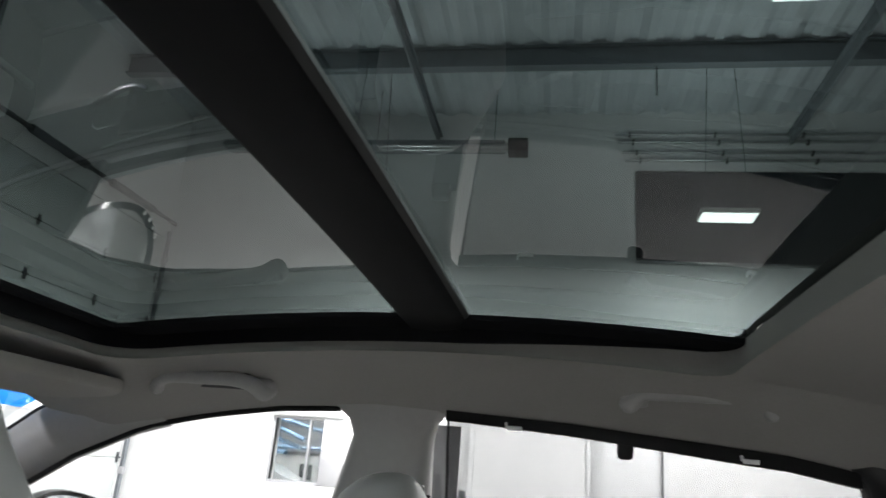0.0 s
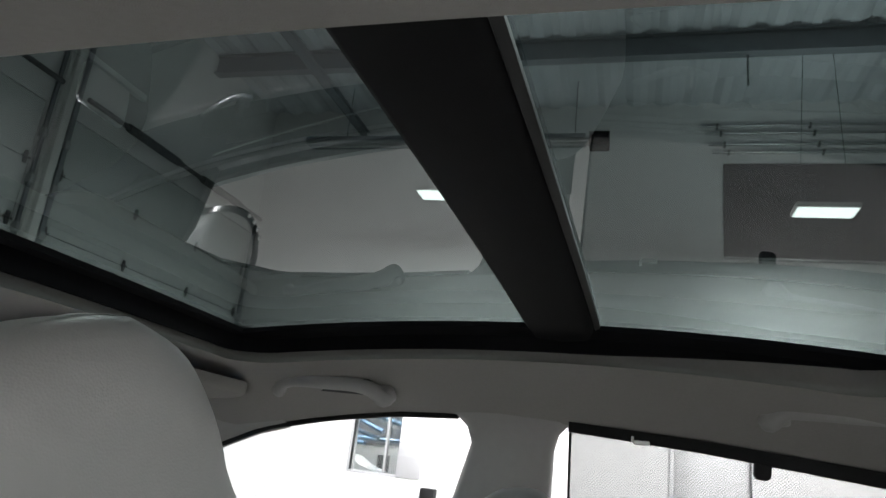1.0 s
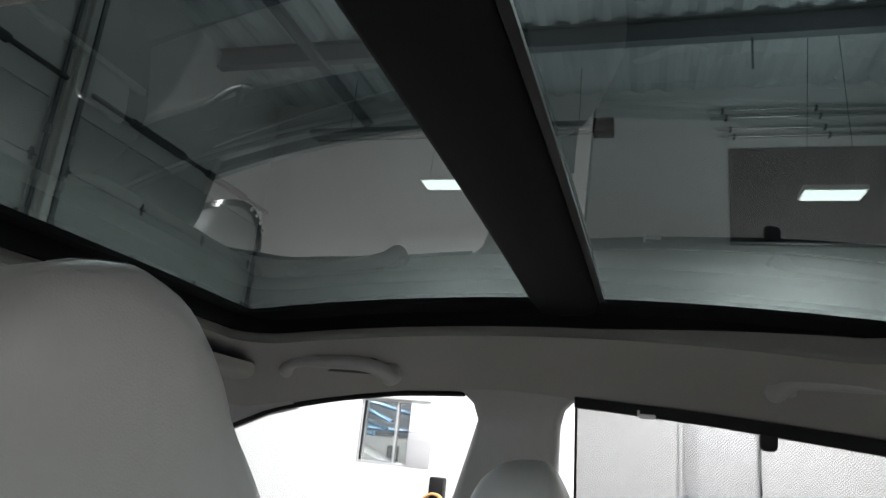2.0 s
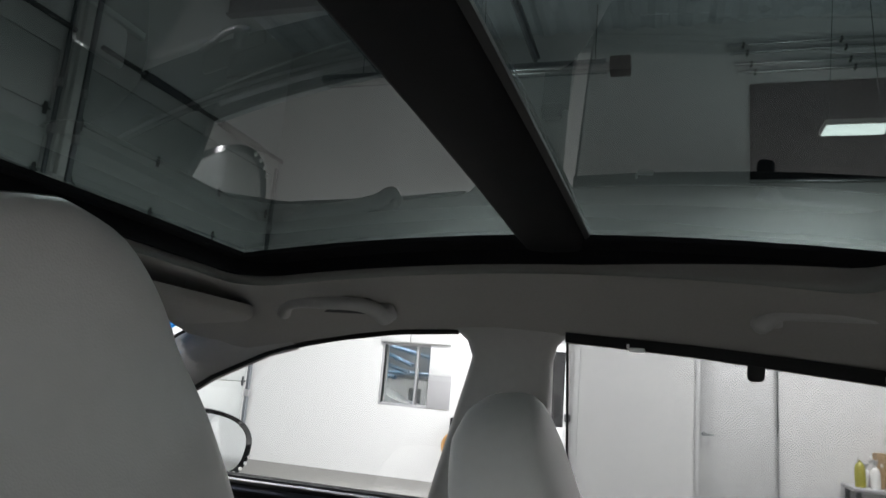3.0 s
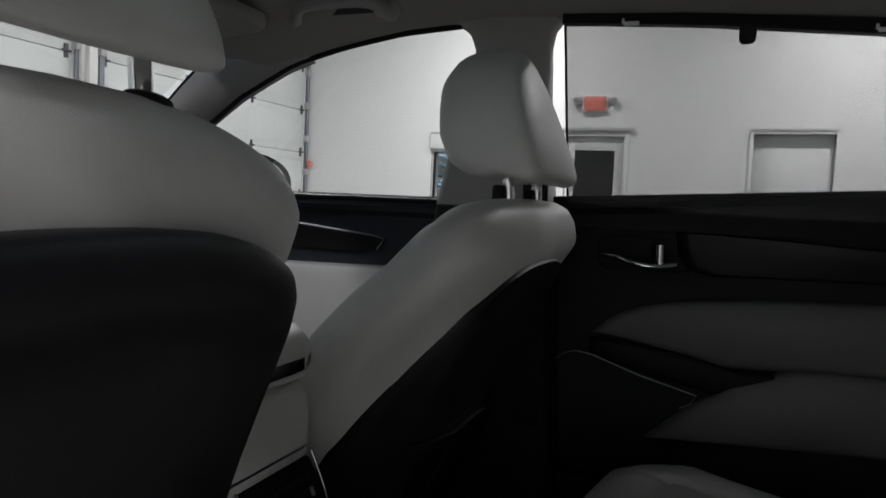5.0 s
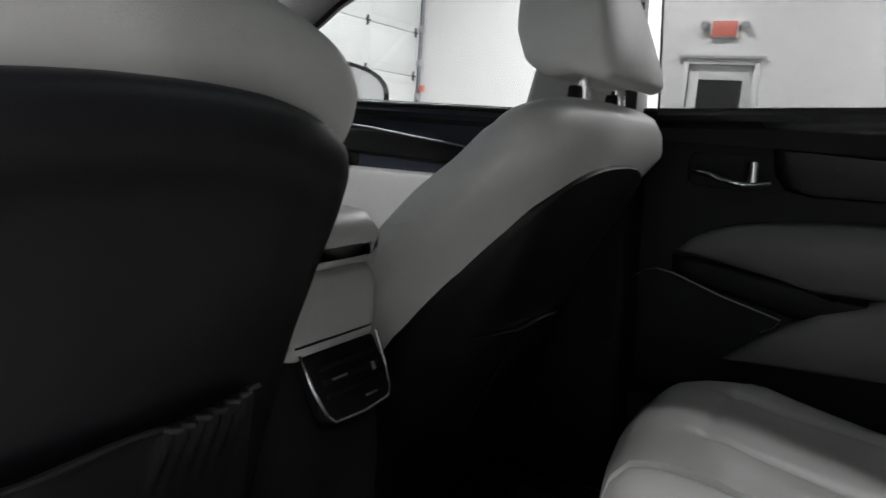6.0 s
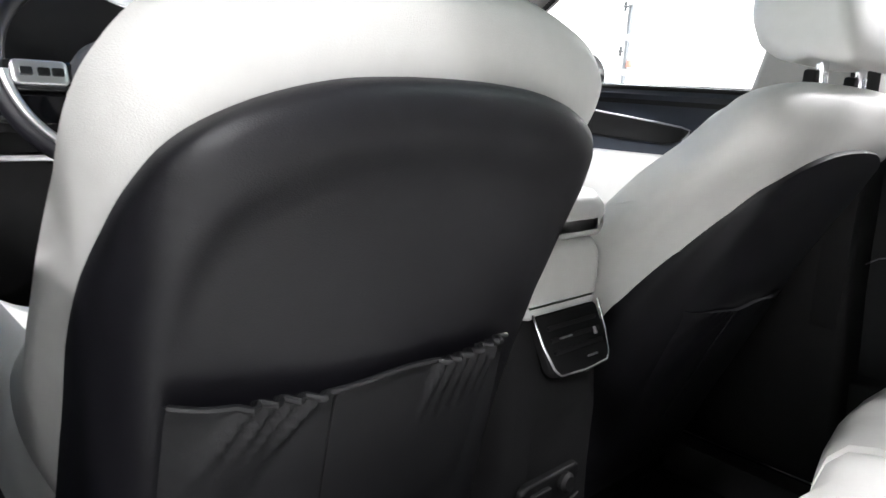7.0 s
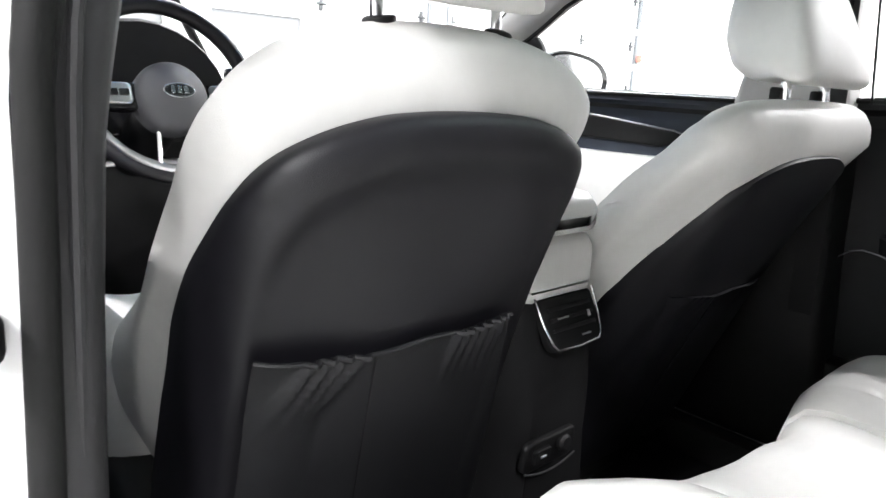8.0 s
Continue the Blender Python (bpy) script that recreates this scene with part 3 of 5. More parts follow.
def opening():
    """The rim of the roof opening, with the point that it meets on the outer edge of the lining."""
    pts = rounded(OPEN_FRONT, OPEN_REAR, OPEN_LEFT, OPEN_RIGHT, [0.07, 0.05, 0.05, 0.07], 8)
    out = []
    for i, p in enumerate(pts):
        q = pts[(i + 1) % len(pts)]
        k = max(int(math.dist(p, q) / 0.035), 1)
        out += [(p[0] + (q[0] - p[0]) * j / k, p[1] + (q[1] - p[1]) * j / k) for j in range(k)]
    return out


def outer(p):
    x, y = p
    fx = (x - OPEN_FRONT) / (OPEN_REAR - OPEN_FRONT)
    fy = (y - OPEN_LEFT) / (OPEN_RIGHT - OPEN_LEFT)
    ex, ey = min(fx, 1 - fx) * (OPEN_REAR - OPEN_FRONT), min(fy, 1 - fy) * (OPEN_RIGHT - OPEN_LEFT)
    if ey <= ex:
        xo = -0.70 + fx * 2.0
        s = 1 if fy > 0.5 else -1
        zt = tab(xo, WIN_TOP)
        if -0.70 <= xo < -0.45:
            zt = zt + (1.385 - zt) * ((-0.45 - xo) / 0.25) ** 1.5
        return Vector((xo, s * (win_y(zt) - 0.002), zt))
    yo = -0.60 + fy * 1.20
    if fx < 0.5:
        return Vector((-0.70 - 0.05 * (1 - (yo / 0.6) ** 2), yo, 1.385 + 0.03 * (1 - (yo / 0.6) ** 2)))
    return Vector((1.30, yo, 1.33 + 0.03 * (1 - (yo / 0.6) ** 2)))


rim = opening()
rings = []
for h, grow in ((0.045, 0.012), (0.02, 0.004), (0.006, 0.0), (0.0, -0.004), (-0.003, -0.012)):
    ring = []
    for x, y in rim:
        c = Vector((x - (OPEN_FRONT + OPEN_REAR) / 2, y - (OPEN_LEFT + OPEN_RIGHT) / 2, 0)).normalized()
        near = 0.006 if y < 0 else 0.0
        ring.append(Vector((x, y, roof_z(x) + crown(y) - 0.043 - near * min(-y / 0.385, 1) + h)) + c * grow * -1 * -1)
    rings.append(ring)
for r in np.linspace(0.06, 1, 12):
    ring = []
    for i, (x, y) in enumerate(rim):
        a, b = rings[4][i], outer((x, y))
        q = a.lerp(b, r)
        q.z = a.z + (b.z - a.z) * r ** 1.25
        ring.append(q)
    rings.append(ring)
far = [i for i, (x, y) in enumerate(rim) if x > OPEN_REAR - 0.03]
order = [i % len(rim) for i in range(max(far) + 1, min(far) + len(rim))]
trim = []
for top, inward in ((True, 0.003), (False, 0.003), (False, -0.008)):
    ring = []
    for i in order:
        x, y = rim[i]
        c = Vector((x - (OPEN_FRONT + OPEN_REAR) / 2, y - (OPEN_LEFT + OPEN_RIGHT) / 2, 0)).normalized()
        low = 0.031 * (1 - tab(x, [(0.10, 0.57), (0.40, 0.0)]))
        ring.append(rings[3][i] - c * inward + Vector((0, 0, 0.045 if top else low)))
    trim.append(ring)
part("opening_trim", loft(trim, closed=False), FRIT, car, "black roof opening trim", 60)
part("headlining", loft(rings, caps=False), LINING, car, "pale grey woven headlining", 60)

# outer roof skin, closed round the glass
skin = []
for r in np.linspace(0, 1, 8):
    ring = []
    for i, (x, y) in enumerate(rim):
        b = outer((x, y))
        a = Vector((x * 1.02, y * 1.06, roof_z(x) + crown(y) + 0.012))
        b = Vector((b.x, b.y * 1.10, b.z + 0.045))
        q = a.lerp(b, r)
        q.z = a.z + (b.z - a.z) * r ** 1.9
        ring.append(q)
    skin.append(ring)
part("roof_panel", loft(skin, caps=False), PAINT_W, car)

# glass panels, their black printed border and the cross member
GY = 0.392
for a, b in ((-0.445, 0.04), (0.06, 0.50)):
    bm = loft([[(x, y, roof_z(x) + crown(y) + 0.004) for y in np.linspace(-0.47, 0.47, 25)] for x in np.linspace(a - 0.02, b + 0.0, 14)], closed=False)
    part("roof_glass", bm, ROOF_GLASS, car, "dark green tinted roof glass")
bm = bmesh.new()
for s in (-1, 1):
    loft([[(x, s * yy, roof_z(x) + crown(yy) + dz) for yy, dz in ((GY, 0.001), (GY, -0.006), (0.47, -0.012), (0.47, 0.001))] for x in np.linspace(-0.47, 0.50, 20)], bm=bm)
loft([[(x, y, roof_z(x) + crown(y) + dz) for x, dz in ((-0.435, 0.001), (-0.435, -0.006), (-0.49, -0.010), (-0.49, 0.001))] for y in np.linspace(-0.47, 0.47, 20)], bm=bm)
part("glass_border", bm, FRIT, car)
rings = []
for y in np.linspace(-0.46, 0.46, 24):
    z = roof_z(0.05) + crown(y)
    k = 1 - 0.17 * min(max((0.38 - y) / 0.76, 0), 1)
    rings.append([(x * k, y, z + dz) for x, dz in ((0.0, 0.001), (0.001, -0.006), (0.010, -0.012), (0.045, -0.015), (0.078, -0.012), (0.090, -0.006), (0.093, 0.001))])
part("cross_member", loft(rings), CROSS_K, car, "black roof cross member", 50)
rings = []
for y in np.linspace(-0.46, 0.46, 24):
    z = roof_z(0.05) + crown(y)
    k = 0.093 * 0.17 * min(max((0.38 - y) / 0.76, 0), 1)
    rings.append([(x - k, y, z + dz) for x, dz in ((0.092, -0.003), (0.0935, -0.006), (0.099, -0.002), (0.099, 0.002), (0.092, 0.002))])
part("glass_seal", loft(rings), SEAL_G, car, "grey glass edge seal")


# pillars
def pillar(s, heights, material, label):
    rings = []
    for z in heights:
        xa = tab(z, [(0.4, -0.26), (1.10, -0.185), (1.36, -0.108), (1.385, -0.116), (1.397, -0.130), (1.405, -0.155), (1.43, -0.24)])
        xb = tab(z, [(0.4, 0.07), (0.8, 0.036), (1.10, 0.026), (1.25, 0.022), (1.36, 0.026), (1.39, 0.034), (1.405, 0.055), (1.43, 0.14)])
        c, w = (xa + xb) / 2, (xb - xa) / 2
        yo = win_y(z) + 0.02 if z > 1.0 else win_y(1.0) + 0.02
        yi = tab(z, [(0.4, 0.66), (0.88, 0.638), (0.93, 0.634), (1.10, 0.625), (1.25, 0.607), (1.34, 0.592), (1.405, 0.576), (1.43, 0.570)])
        if s < 0:
            yi = tab(z, [(0.4, 0.655), (0.92, 0.632), (1.0, 0.628), (1.07, 0.622), (1.13, 0.609), (1.2, 0.598), (1.34, 0.580), (1.43, 0.566)])
            yo = min(yo, yi + 0.036)
        prof = [(c - w, yo), (c - w, yi + 0.016), (c - w + 0.006, yi + 0.006), (c - w + 0.018, yi), (c - 0.01, yi - 0.005), (c + w - 0.018, yi), (c + w - 0.006, yi + 0.006), (c + w, yi + 0.016), (c + w, yo)]
        rings.append([(x, s * y, z) for x, y in prof])
    return part("pillar_trim", loft(rings), material, car, label, 50)


UPPER, LOWER = (1.43, 1.412, 1.405, 1.397, 1.385, 1.36, 1.33, 1.25, 1.17, 1.09), (1.087, 1.05, 0.95, 0.85, 0.75, 0.6, 0.4)
pillar(1, UPPER, PLASTIC_G, "grey upper centre pillar trim")
pillar(1, LOWER, PLASTIC_K, "black lower centre pillar trim")
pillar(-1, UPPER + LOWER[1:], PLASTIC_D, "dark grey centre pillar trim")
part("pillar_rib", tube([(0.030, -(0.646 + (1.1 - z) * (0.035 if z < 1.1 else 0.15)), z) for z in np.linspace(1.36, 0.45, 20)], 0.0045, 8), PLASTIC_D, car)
# door opening seal and white jamb of the near centre pillar
bm = tube([(0.034, -(0.668 + (1.1 - z) * (0.035 if z < 1.1 else 0.15)), z) for z in np.linspace(1.40, 0.42, 40)], 0.011, 16)
part("door_seal", bm, RUBBER, car)
rings = []
for z in np.linspace(1.42, 0.38, 16):
    y = 0.674 + (1.1 - z) * (0.02 if z < 1.1 else 0.15)
    rings.append([(x, -yy, z) for x, yy in ((0.032, y + 0.006), (0.014, y + 0.17 - 0.1 * max(z - 1.0, 0)), (-0.14, y + 0.18 - 0.1 * max(z - 1.0, 0)), (-0.14, y + 0.004), (-0.02, y - 0.01))])
part("pillar_jamb", loft(rings), PAINT_W, car, "white painted door jamb")
bm = cuboid((0.008, -0.725, 0.925), (0.050, -0.694, 0.957), 0.008, 3)
part("door_catch", bm, PLASTIC_K, car)
# front pillars, right and left
for s in (1, -1):
    rings = []
    for t in np.linspace(0, 1, 14):
        x = -0.44 - 0.80 * t
        zt = tab(x, [(-1.24, 1.02), (-1.02, 1.10), (-0.75, 1.222), (-0.62, 1.294), (-0.48, 1.352), (-0.44, 1.36)])
        w = 0.012 + 0.016 * min(t * 3, 1)
        up = tab(t, [(0, 0.035), (0.15, 0.074), (0.29, 0.066), (0.41, 0.050), (0.534, 0.026), (0.62, 0.014)])
        y = win_y(zt)
        rings.append([(x, s * (y + 0.02), zt - 0.008), (x, s * (y - 0.004), zt), (x - 0.03, s * (y - 0.02 - w * 0.5), zt + up * 0.5), (x - 0.06, s * (y - 0.022 - w * 0.4), zt + up * 0.9), (x - 0.08, s * (y - 0.01), zt + up), (x - 0.05, s * (y + 0.035), zt + up * 0.7)])
    part("front_pillar", loft(rings), PLASTIC_G, car, "grey front pillar trim", 55)
    part("screen_seal", tube([r[4] for r in rings[2:]], 0.005, 6), RUBBER, car)
    bm = tube([(x, s * (win_y(tab(x, WIN_TOP)) + 0.004), tab(x, WIN_TOP) - 0.003) for x in np.linspace(-1.02, -0.13, 30)], 0.0055 if s > 0 else 0.013, 8)
    part("window_seal", bm, RUBBER, car)
# wiper stopped part of the way up the windscreen
wiper = thing("windscreen_wiper", "black windscreen wiper stopped part of the way up the glass", "wiper")
line = []
for k in np.linspace(-0.42, 1.7, 16):
    y, z = 0.053 - 0.199 * k, 1.107 + 0.146 * k
    line.append((-0.755 - (1.378 - z) * 1.738 - 0.07 * (1 - (y / 0.65) ** 2) - 0.045, y, z))
part("arm", tube(line[:9], [0.012 - 0.0006 * i for i in range(9)], 10), PLASTIC_K, wiper)
part("blade", tube([(x + 0.012, y, z) for x, y, z in line[1:]], 0.010, 8, flat=0.8), RUBBER, wiper)
# rear quarter pillars, close the cabin behind the doors
for s in (1, -1):
    rings = []
    for z, x0 in ((1.40, 0.60), (1.34, 0.672), (1.25, 0.705), (1.10, 0.74), (0.8, 0.80), (0.4, 0.9)):
        yi = min(win_y(z) - 0.012, 0.76)
        rings.append([(x0, s * (yi + 0.04), z), (x0, s * yi, z), (x0 + 0.03, s * (yi - 0.012), z), (1.30, s * (yi - 0.02), z), (1.30, s * min(yi + 0.09, 0.82), z), (x0 + 0.1, s * min(yi + 0.11, 0.82), z)])
    part("rear_pillar", loft(rings), PLASTIC_D, car, "dark grey rear pillar trim", 50)
# windscreen with a blue band, rear screen
SCR = [(-0.69, 1.412, 0.645), (-0.775, 1.366, 0.655), (-1.32, 1.005, 0.73)]
for k, (nm, m) in enumerate((("screen_band", BAND), ("windscreen", CLEAR))):
    (xa, za, ya), (xb, zb, yb) = SCR[k], SCR[k + 1]
    bm = loft([[(xa + (xb - xa) * t - 0.07 * (1 - (u) ** 2), u * (ya + (yb - ya) * t), za + (zb - za) * t + 0.02 * (1 - u * u)) for u in np.linspace(-1, 1, 17)] for t in np.linspace(0, 1, 6)], closed=False)
    part(nm, bm, m, car).visible_shadow = False
bm = loft([[(1.30, -0.58, 1.34), (1.30, 0.58, 1.34)], [(1.75, -0.62, 1.05), (1.75, 0.62, 1.05)]], closed=False)
part("rear_screen", bm, DUSK, car)
# floor pan, bonnet, sills, tail
bm = cuboid((-1.5, -0.74, 0.30), (1.8, 0.74, 0.36), 0.01)
cuboid((-1.45, -0.11, 0.36), (0.9, 0.11, 0.46), 0.03, bm=bm)
part("floor_carpet", bm, CARPET, car)
for s in (1, -1):
    part("side_sill", cuboid((-1.1, min(s * 0.74, s * 0.88), 0.24), (1.1, max(s * 0.74, s * 0.88), 0.40), 0.02), PAINT_W, car)
part("bulkhead", cuboid((-1.50, -0.80, 0.30), (-1.40, 0.80, 1.02), 0.01), CARPET, car)
bm = loft([[(x, y, z - 0.05 * (y / 0.8) ** 2) for y in np.linspace(-0.8, 0.8, 9)] for x, z in ((-1.40, 1.03), (-1.8, 0.99), (-2.2, 0.90), (-2.45, 0.78), (-2.5, 0.4))], closed=False)
part("bonnet", bm, PAINT_W, car)
part("tail", cuboid((1.72, -0.80, 0.30), (1.85, 0.80, 1.06), 0.03), PAINT_W, car)

# fenders, nose and quarter panels that close the body, and the wheels under it
for s in (1, -1):
    line = [(-2.45, 0.66, 0.62), (-2.30, 0.78, 0.80), (-2.0, 0.84, 0.90), (-1.6, 0.86, 0.97), (-1.19, 0.862, 1.03)]
    bm = loft([[(x, s * y, zt), (x, s * (y + 0.015), zt - 0.12), (x, s * (y + 0.02), 0.62 if -2.2 < x < -1.5 else 0.40), (x, s * (y - 0.03), 0.62 if -2.2 < x < -1.5 else 0.36), (x, s * (y - 0.03), zt - 0.04)] for x, y, zt in line])
    part("front_fender", bm, PAINT_W, car, "", 50)
    line = [(0.90, 0.855, 1.06), (1.0, 0.865, 1.07), (1.3, 0.86, 1.08), (1.6, 0.84, 1.08), (1.84, 0.78, 1.05)]
    bm = loft([[(x, s * y, zt), (x, s * (y + 0.015), zt - 0.15), (x, s * (y + 0.015), 0.64 if 0.95 < x < 1.65 else 0.38), (x, s * (y - 0.03), 0.64 if 0.95 < x < 1.65 else 0.36), (x, s * (y - 0.05), zt - 0.02)] for x, y, zt in line])
    part("rear_quarter", bm, PAINT_W, car, "", 50)
    for x in (-1.85, 1.30):
        wheel_ = part("wheel", loft([[(x + q * math.cos(a), s * y, 0.335 + q * math.sin(a)) for a in np.linspace(0, 2 * math.pi, 36, endpoint=False)] for q, y in ((0.20, 0.60), (0.30, 0.60), (0.328, 0.615), (0.335, 0.65), (0.335, 0.77), (0.328, 0.80), (0.30, 0.815), (0.235, 0.81))]), RUBBER, car, "black tyre")
        part("rim", loft([[(x + q * math.cos(a), s * y, 0.335 + q * math.sin(a)) for a in np.linspace(0, 2 * math.pi, 36, endpoint=False)] for q, y in ((0.233, 0.70), (0.233, 0.805), (0.215, 0.80), (0.19, 0.765), (0.06, 0.775), (0.03, 0.79))]), SATIN, wheel_, "silver wheel rim")
part("nose", loft([[(x, y * w, z) for x, z in ((-2.44, 0.80), (-2.52, 0.66), (-2.54, 0.5), (-2.50, 0.30), (-2.36, 0.28), (-2.34, 0.74))] for y, w in ((-0.72, 1), (-0.4, 1), (0, 1), (0.4, 1), (0.72, 1))]), PAINT_W, car, "", 50)

# grab handles on the lining
def grab_handle(x0, x1, y, z, folded=False):
    g = thing("grab_handle", "folded pale grey grab handle on the headlining" if folded else "pale grey grab handle on the headlining", "grab handle", ((x0 + x1) / 2, y, z), "grab handles")
    h = (x1 - x0) / 2
    up, off = Vector((0, -0.83, 0.55)), Vector((0, -0.55, -0.83))

    def at(a, b, q):
        """a along the car, b up the lining, q off its surface."""
        return Vector((a, 0.008, 0.010)) + up * b + off * q

    rise = 0.008 if folded else 0.017
    gap = 0.004 if folded else 0.011
    line = smooth_line([at(-h, -0.016, -0.004), at(-h + 0.003, -0.012, 0.010), at(-h + 0.018, rise * 0.4, gap * 0.9), at(-h + 0.045, rise, gap), at(0, rise + 0.003, gap + 0.002), at(h - 0.045, rise, gap), at(h - 0.018, rise * 0.4, gap * 0.9), at(h - 0.003, -0.012, 0.010), at(h, -0.016, -0.004)], 6)
    n = len(line)
    part("grip", tube(line, [0.0095 + 0.0055 * abs(2 * i / (n - 1) - 1) ** 3 for i in range(n)], 12, flat=1.2), PLASTIC_G, g)
    for s in (-1, 1):
        part("mount", plate(rounded(-0.022, 0.022, -0.016, 0.012, 0.009), lambda a, b, q, s=s: at(s * (h - 0.010) + a, b - 0.010, q - 0.006), 0.014, 0.005), PLASTIC_G, g)
    # dark plate in place of the shade behind the grip
    out = rounded(-h + 0.02, h - 0.02, -0.018, 0.020, 0.010)
    part("recess_shade", plate(out, lambda a, b, q: at(a, b, q - 0.003), 0.006, 0.002), PLASTIC_D, g)
    return g


grab_handle(-0.425, -0.235, 0.502, 1.415)
grab_handle(0.325, 0.525, 0.496, 1.432, True)

# sun visor
vis = thing("sun_visor", "pale grey sun visor folded up against the lining", "sun visor", (-0.53, 0.29, 1.415))
out = rounded(-0.21, 0.225, -0.085, 0.065, [0.04, 0.04, 0.03, 0.03])
part("pad", plate(out, lambda a, b, h: (-b - 0.02, a, -0.012 - 0.32 * a * a - h + 0.014 - 0.09 * b), 0.022, 0.010, 0.003), LINING, vis)
part("arm", tube([(0.03, 0.20, 0.0), (0.035, 0.225, 0.008), (0.03, 0.235, 0.03)], 0.006, 8), PLASTIC_G, vis)


# ---- doors ----
DOOR_PROF = [(0.690, 1.095), (0.692, 1.106), (0.700, 1.110), (0.712, 1.104), (0.726, 1.085), (0.738, 1.05), (0.746, 1.00), (0.748, 0.95), (0.745, 0.88), (0.742, 0.80), (0.744, 0.66), (0.744, 0.50), (0.735, 0.37)]


def door_y(z):
    return tab(z, [(p[1], p[0]) for p in reversed(DOOR_PROF[3:])])


def car_door(s, x0, x1, label, upper, low=0.0):
    xs = np.linspace(x0, x1, 16)
    rise = (lambda x: 0.055 * max(x, 0) - low)
    prof = [(0.685, 1.09)] + DOOR_PROF + [(0.80, 0.37), (0.84, 0.5), (0.86, 0.8), (0.83, 1.03), (0.77, 1.094), (0.750, 1.07)]
    inner = loft([[(x, s * y, z + rise(x) * max(0, (z - 0.9) / 0.2)) for y, z in prof[:len(DOOR_PROF) + 1]] for x in xs], closed=False)
    d = part("car_door", inner, upper, car, label, 50)
    skin = loft([[(x, s * y, z) for y, z in prof[len(DOOR_PROF):]] + [(x, s * 0.775, 1.0), (x, s * 0.775, 0.45)] for x in xs])
    part("outer_skin", skin, PAINT_W, d)
    return d


def on_door(s, lift=0.0):
    return lambda a, b, h: (a, s * (door_y(b) - lift - h), b)


fd = car_door(1, -1.18, -0.075, "front passenger door with dark trim and a pale padded insert", PLASTIC_N, 0.010)
rd = car_door(1, -0.015, 0.86, "rear passenger door with black trim and padded inserts darkened for shade", PLASTIC_K)
ld = car_door(-1, -1.18, -0.075, "driver door with dark trim", PLASTIC_N, 0.010)
# window panes in the door frames
def pane(d, s, x0, x1, mat_=CLEAR):
    rows_ = []
    for x in np.linspace(x0, x1, 30):
        zt = tab(x, WIN_TOP) + 0.012
        rows_.append([(x, s * (win_y(z) + 0.022), z) for z in (SILL - 0.01, SILL + (zt - SILL) * 0.5, zt)])
    g = part("window_pane", loft(rows_, closed=False), mat_, d)
    g.visible_shadow = False


pane(fd, 1, -0.99, -0.07)
pane(ld, -1, -0.99, -0.07)
pane(rd, 1, 0.0, 0.74)
# front door: trim wedge, bright strip, padded insert
out = [(-0.72, 1.030), (-0.72, 0.985), (-0.40, 0.978), (-0.352, 0.990), (-0.338, 1.012), (-0.36, 1.018), (-0.60, 1.040)]
part("trim_wedge", plate(out, on_door(1), 0.010, 0.004), PLASTIC_K, fd, "black trim wedge")
part("bright_strip", tube([on_door(1)(a, b, 0.011) for a, b in ((-0.74, 1.052), (-0.60, 1.042), (-0.36, 1.0185), (-0.339, 1.013), (-0.342, 1.004), (-0.354, 0.990))], 0.0019, 8), DULL, fd, "thin silver strip")
out = [(-1.05, 0.945), (-1.05, 0.80), (-0.60, 0.77), (-0.12, 0.77), (-0.12, 0.962), (-0.5, 0.952)]
part("padded_insert", plate(out, on_door(1), 0.022, 0.012, 0.006), LEATHER_W, fd, "pale leather insert")
part("armrest", cuboid((-0.98, 0.655, 0.70), (-0.2, 0.745, 0.775), 0.025, 4), PLASTIC_K, fd)
out = [(-0.70, 1.03), (-0.70, 0.99), (-0.36, 0.985), (-0.34, 1.01)]
part("trim_wedge", plate(out, on_door(-1), 0.010, 0.004), GLOSS_K, ld)
part("padded_insert", plate([(-1.05, 0.945), (-1.05, 0.80), (-0.12, 0.77), (-0.12, 0.955)], on_door(-1), 0.022, 0.012, 0.006), PLASTIC_K, ld)
out = [(-0.70, 1.092), (-0.713, 1.20), (-0.725, 1.222)] + [(x, tab(x, WIN_TOP) - 0.004) for x in (-0.76, -0.82, -0.90, -1.0)] + [(-1.03, 1.092)]
part("sail_panel", plate(out, lambda a, b, h: (a, win_y(b) + 0.018 - h, b), 0.016, 0.005), PLASTIC_K, fd, "black mirror sail panel")
part("handle_bezel", plate(rounded(-0.79, -0.64, 0.945, 1.005, 0.02), on_door(1), 0.003, 0.002), PLASTIC_K, fd)
lever = smooth_line([(-0.780, 0.724, 0.966), (-0.750, 0.714, 0.964), (-0.715, 0.708, 0.955), (-0.685, 0.708, 0.954), (-0.660, 0.714, 0.960)], 5)
part("handle_lever", tube(lever, [0.0045 + 0.004 * math.sin(math.pi * min(i / (len(lever) - 1) * 0.8 + 0.1, 1)) for i in range(len(lever))], 10, flat=0.8), CHROME, fd, "chrome lever")
part("lever_pivot", tube([(-0.683, 0.738, 0.958), (-0.683, 0.710, 0.962), (-0.684, 0.708, 0.992)], [0.008, 0.011, 0.009], 10), CHROME, fd)
# rear door: handle, gloss panel, padded inserts, armrest, strip
out = rounded(0.10, 0.262, 0.985, 1.045, 0.02)
part("handle_bezel", plate(out, on_door(1), 0.003, 0.002), PLASTIC_K, rd)
lever = smooth_line([(0.112, 0.722, 1.012), (0.14, 0.712, 1.010), (0.17, 0.706, 1.001), (0.205, 0.706, 0.997), (0.242, 0.712, 1.003)], 5)
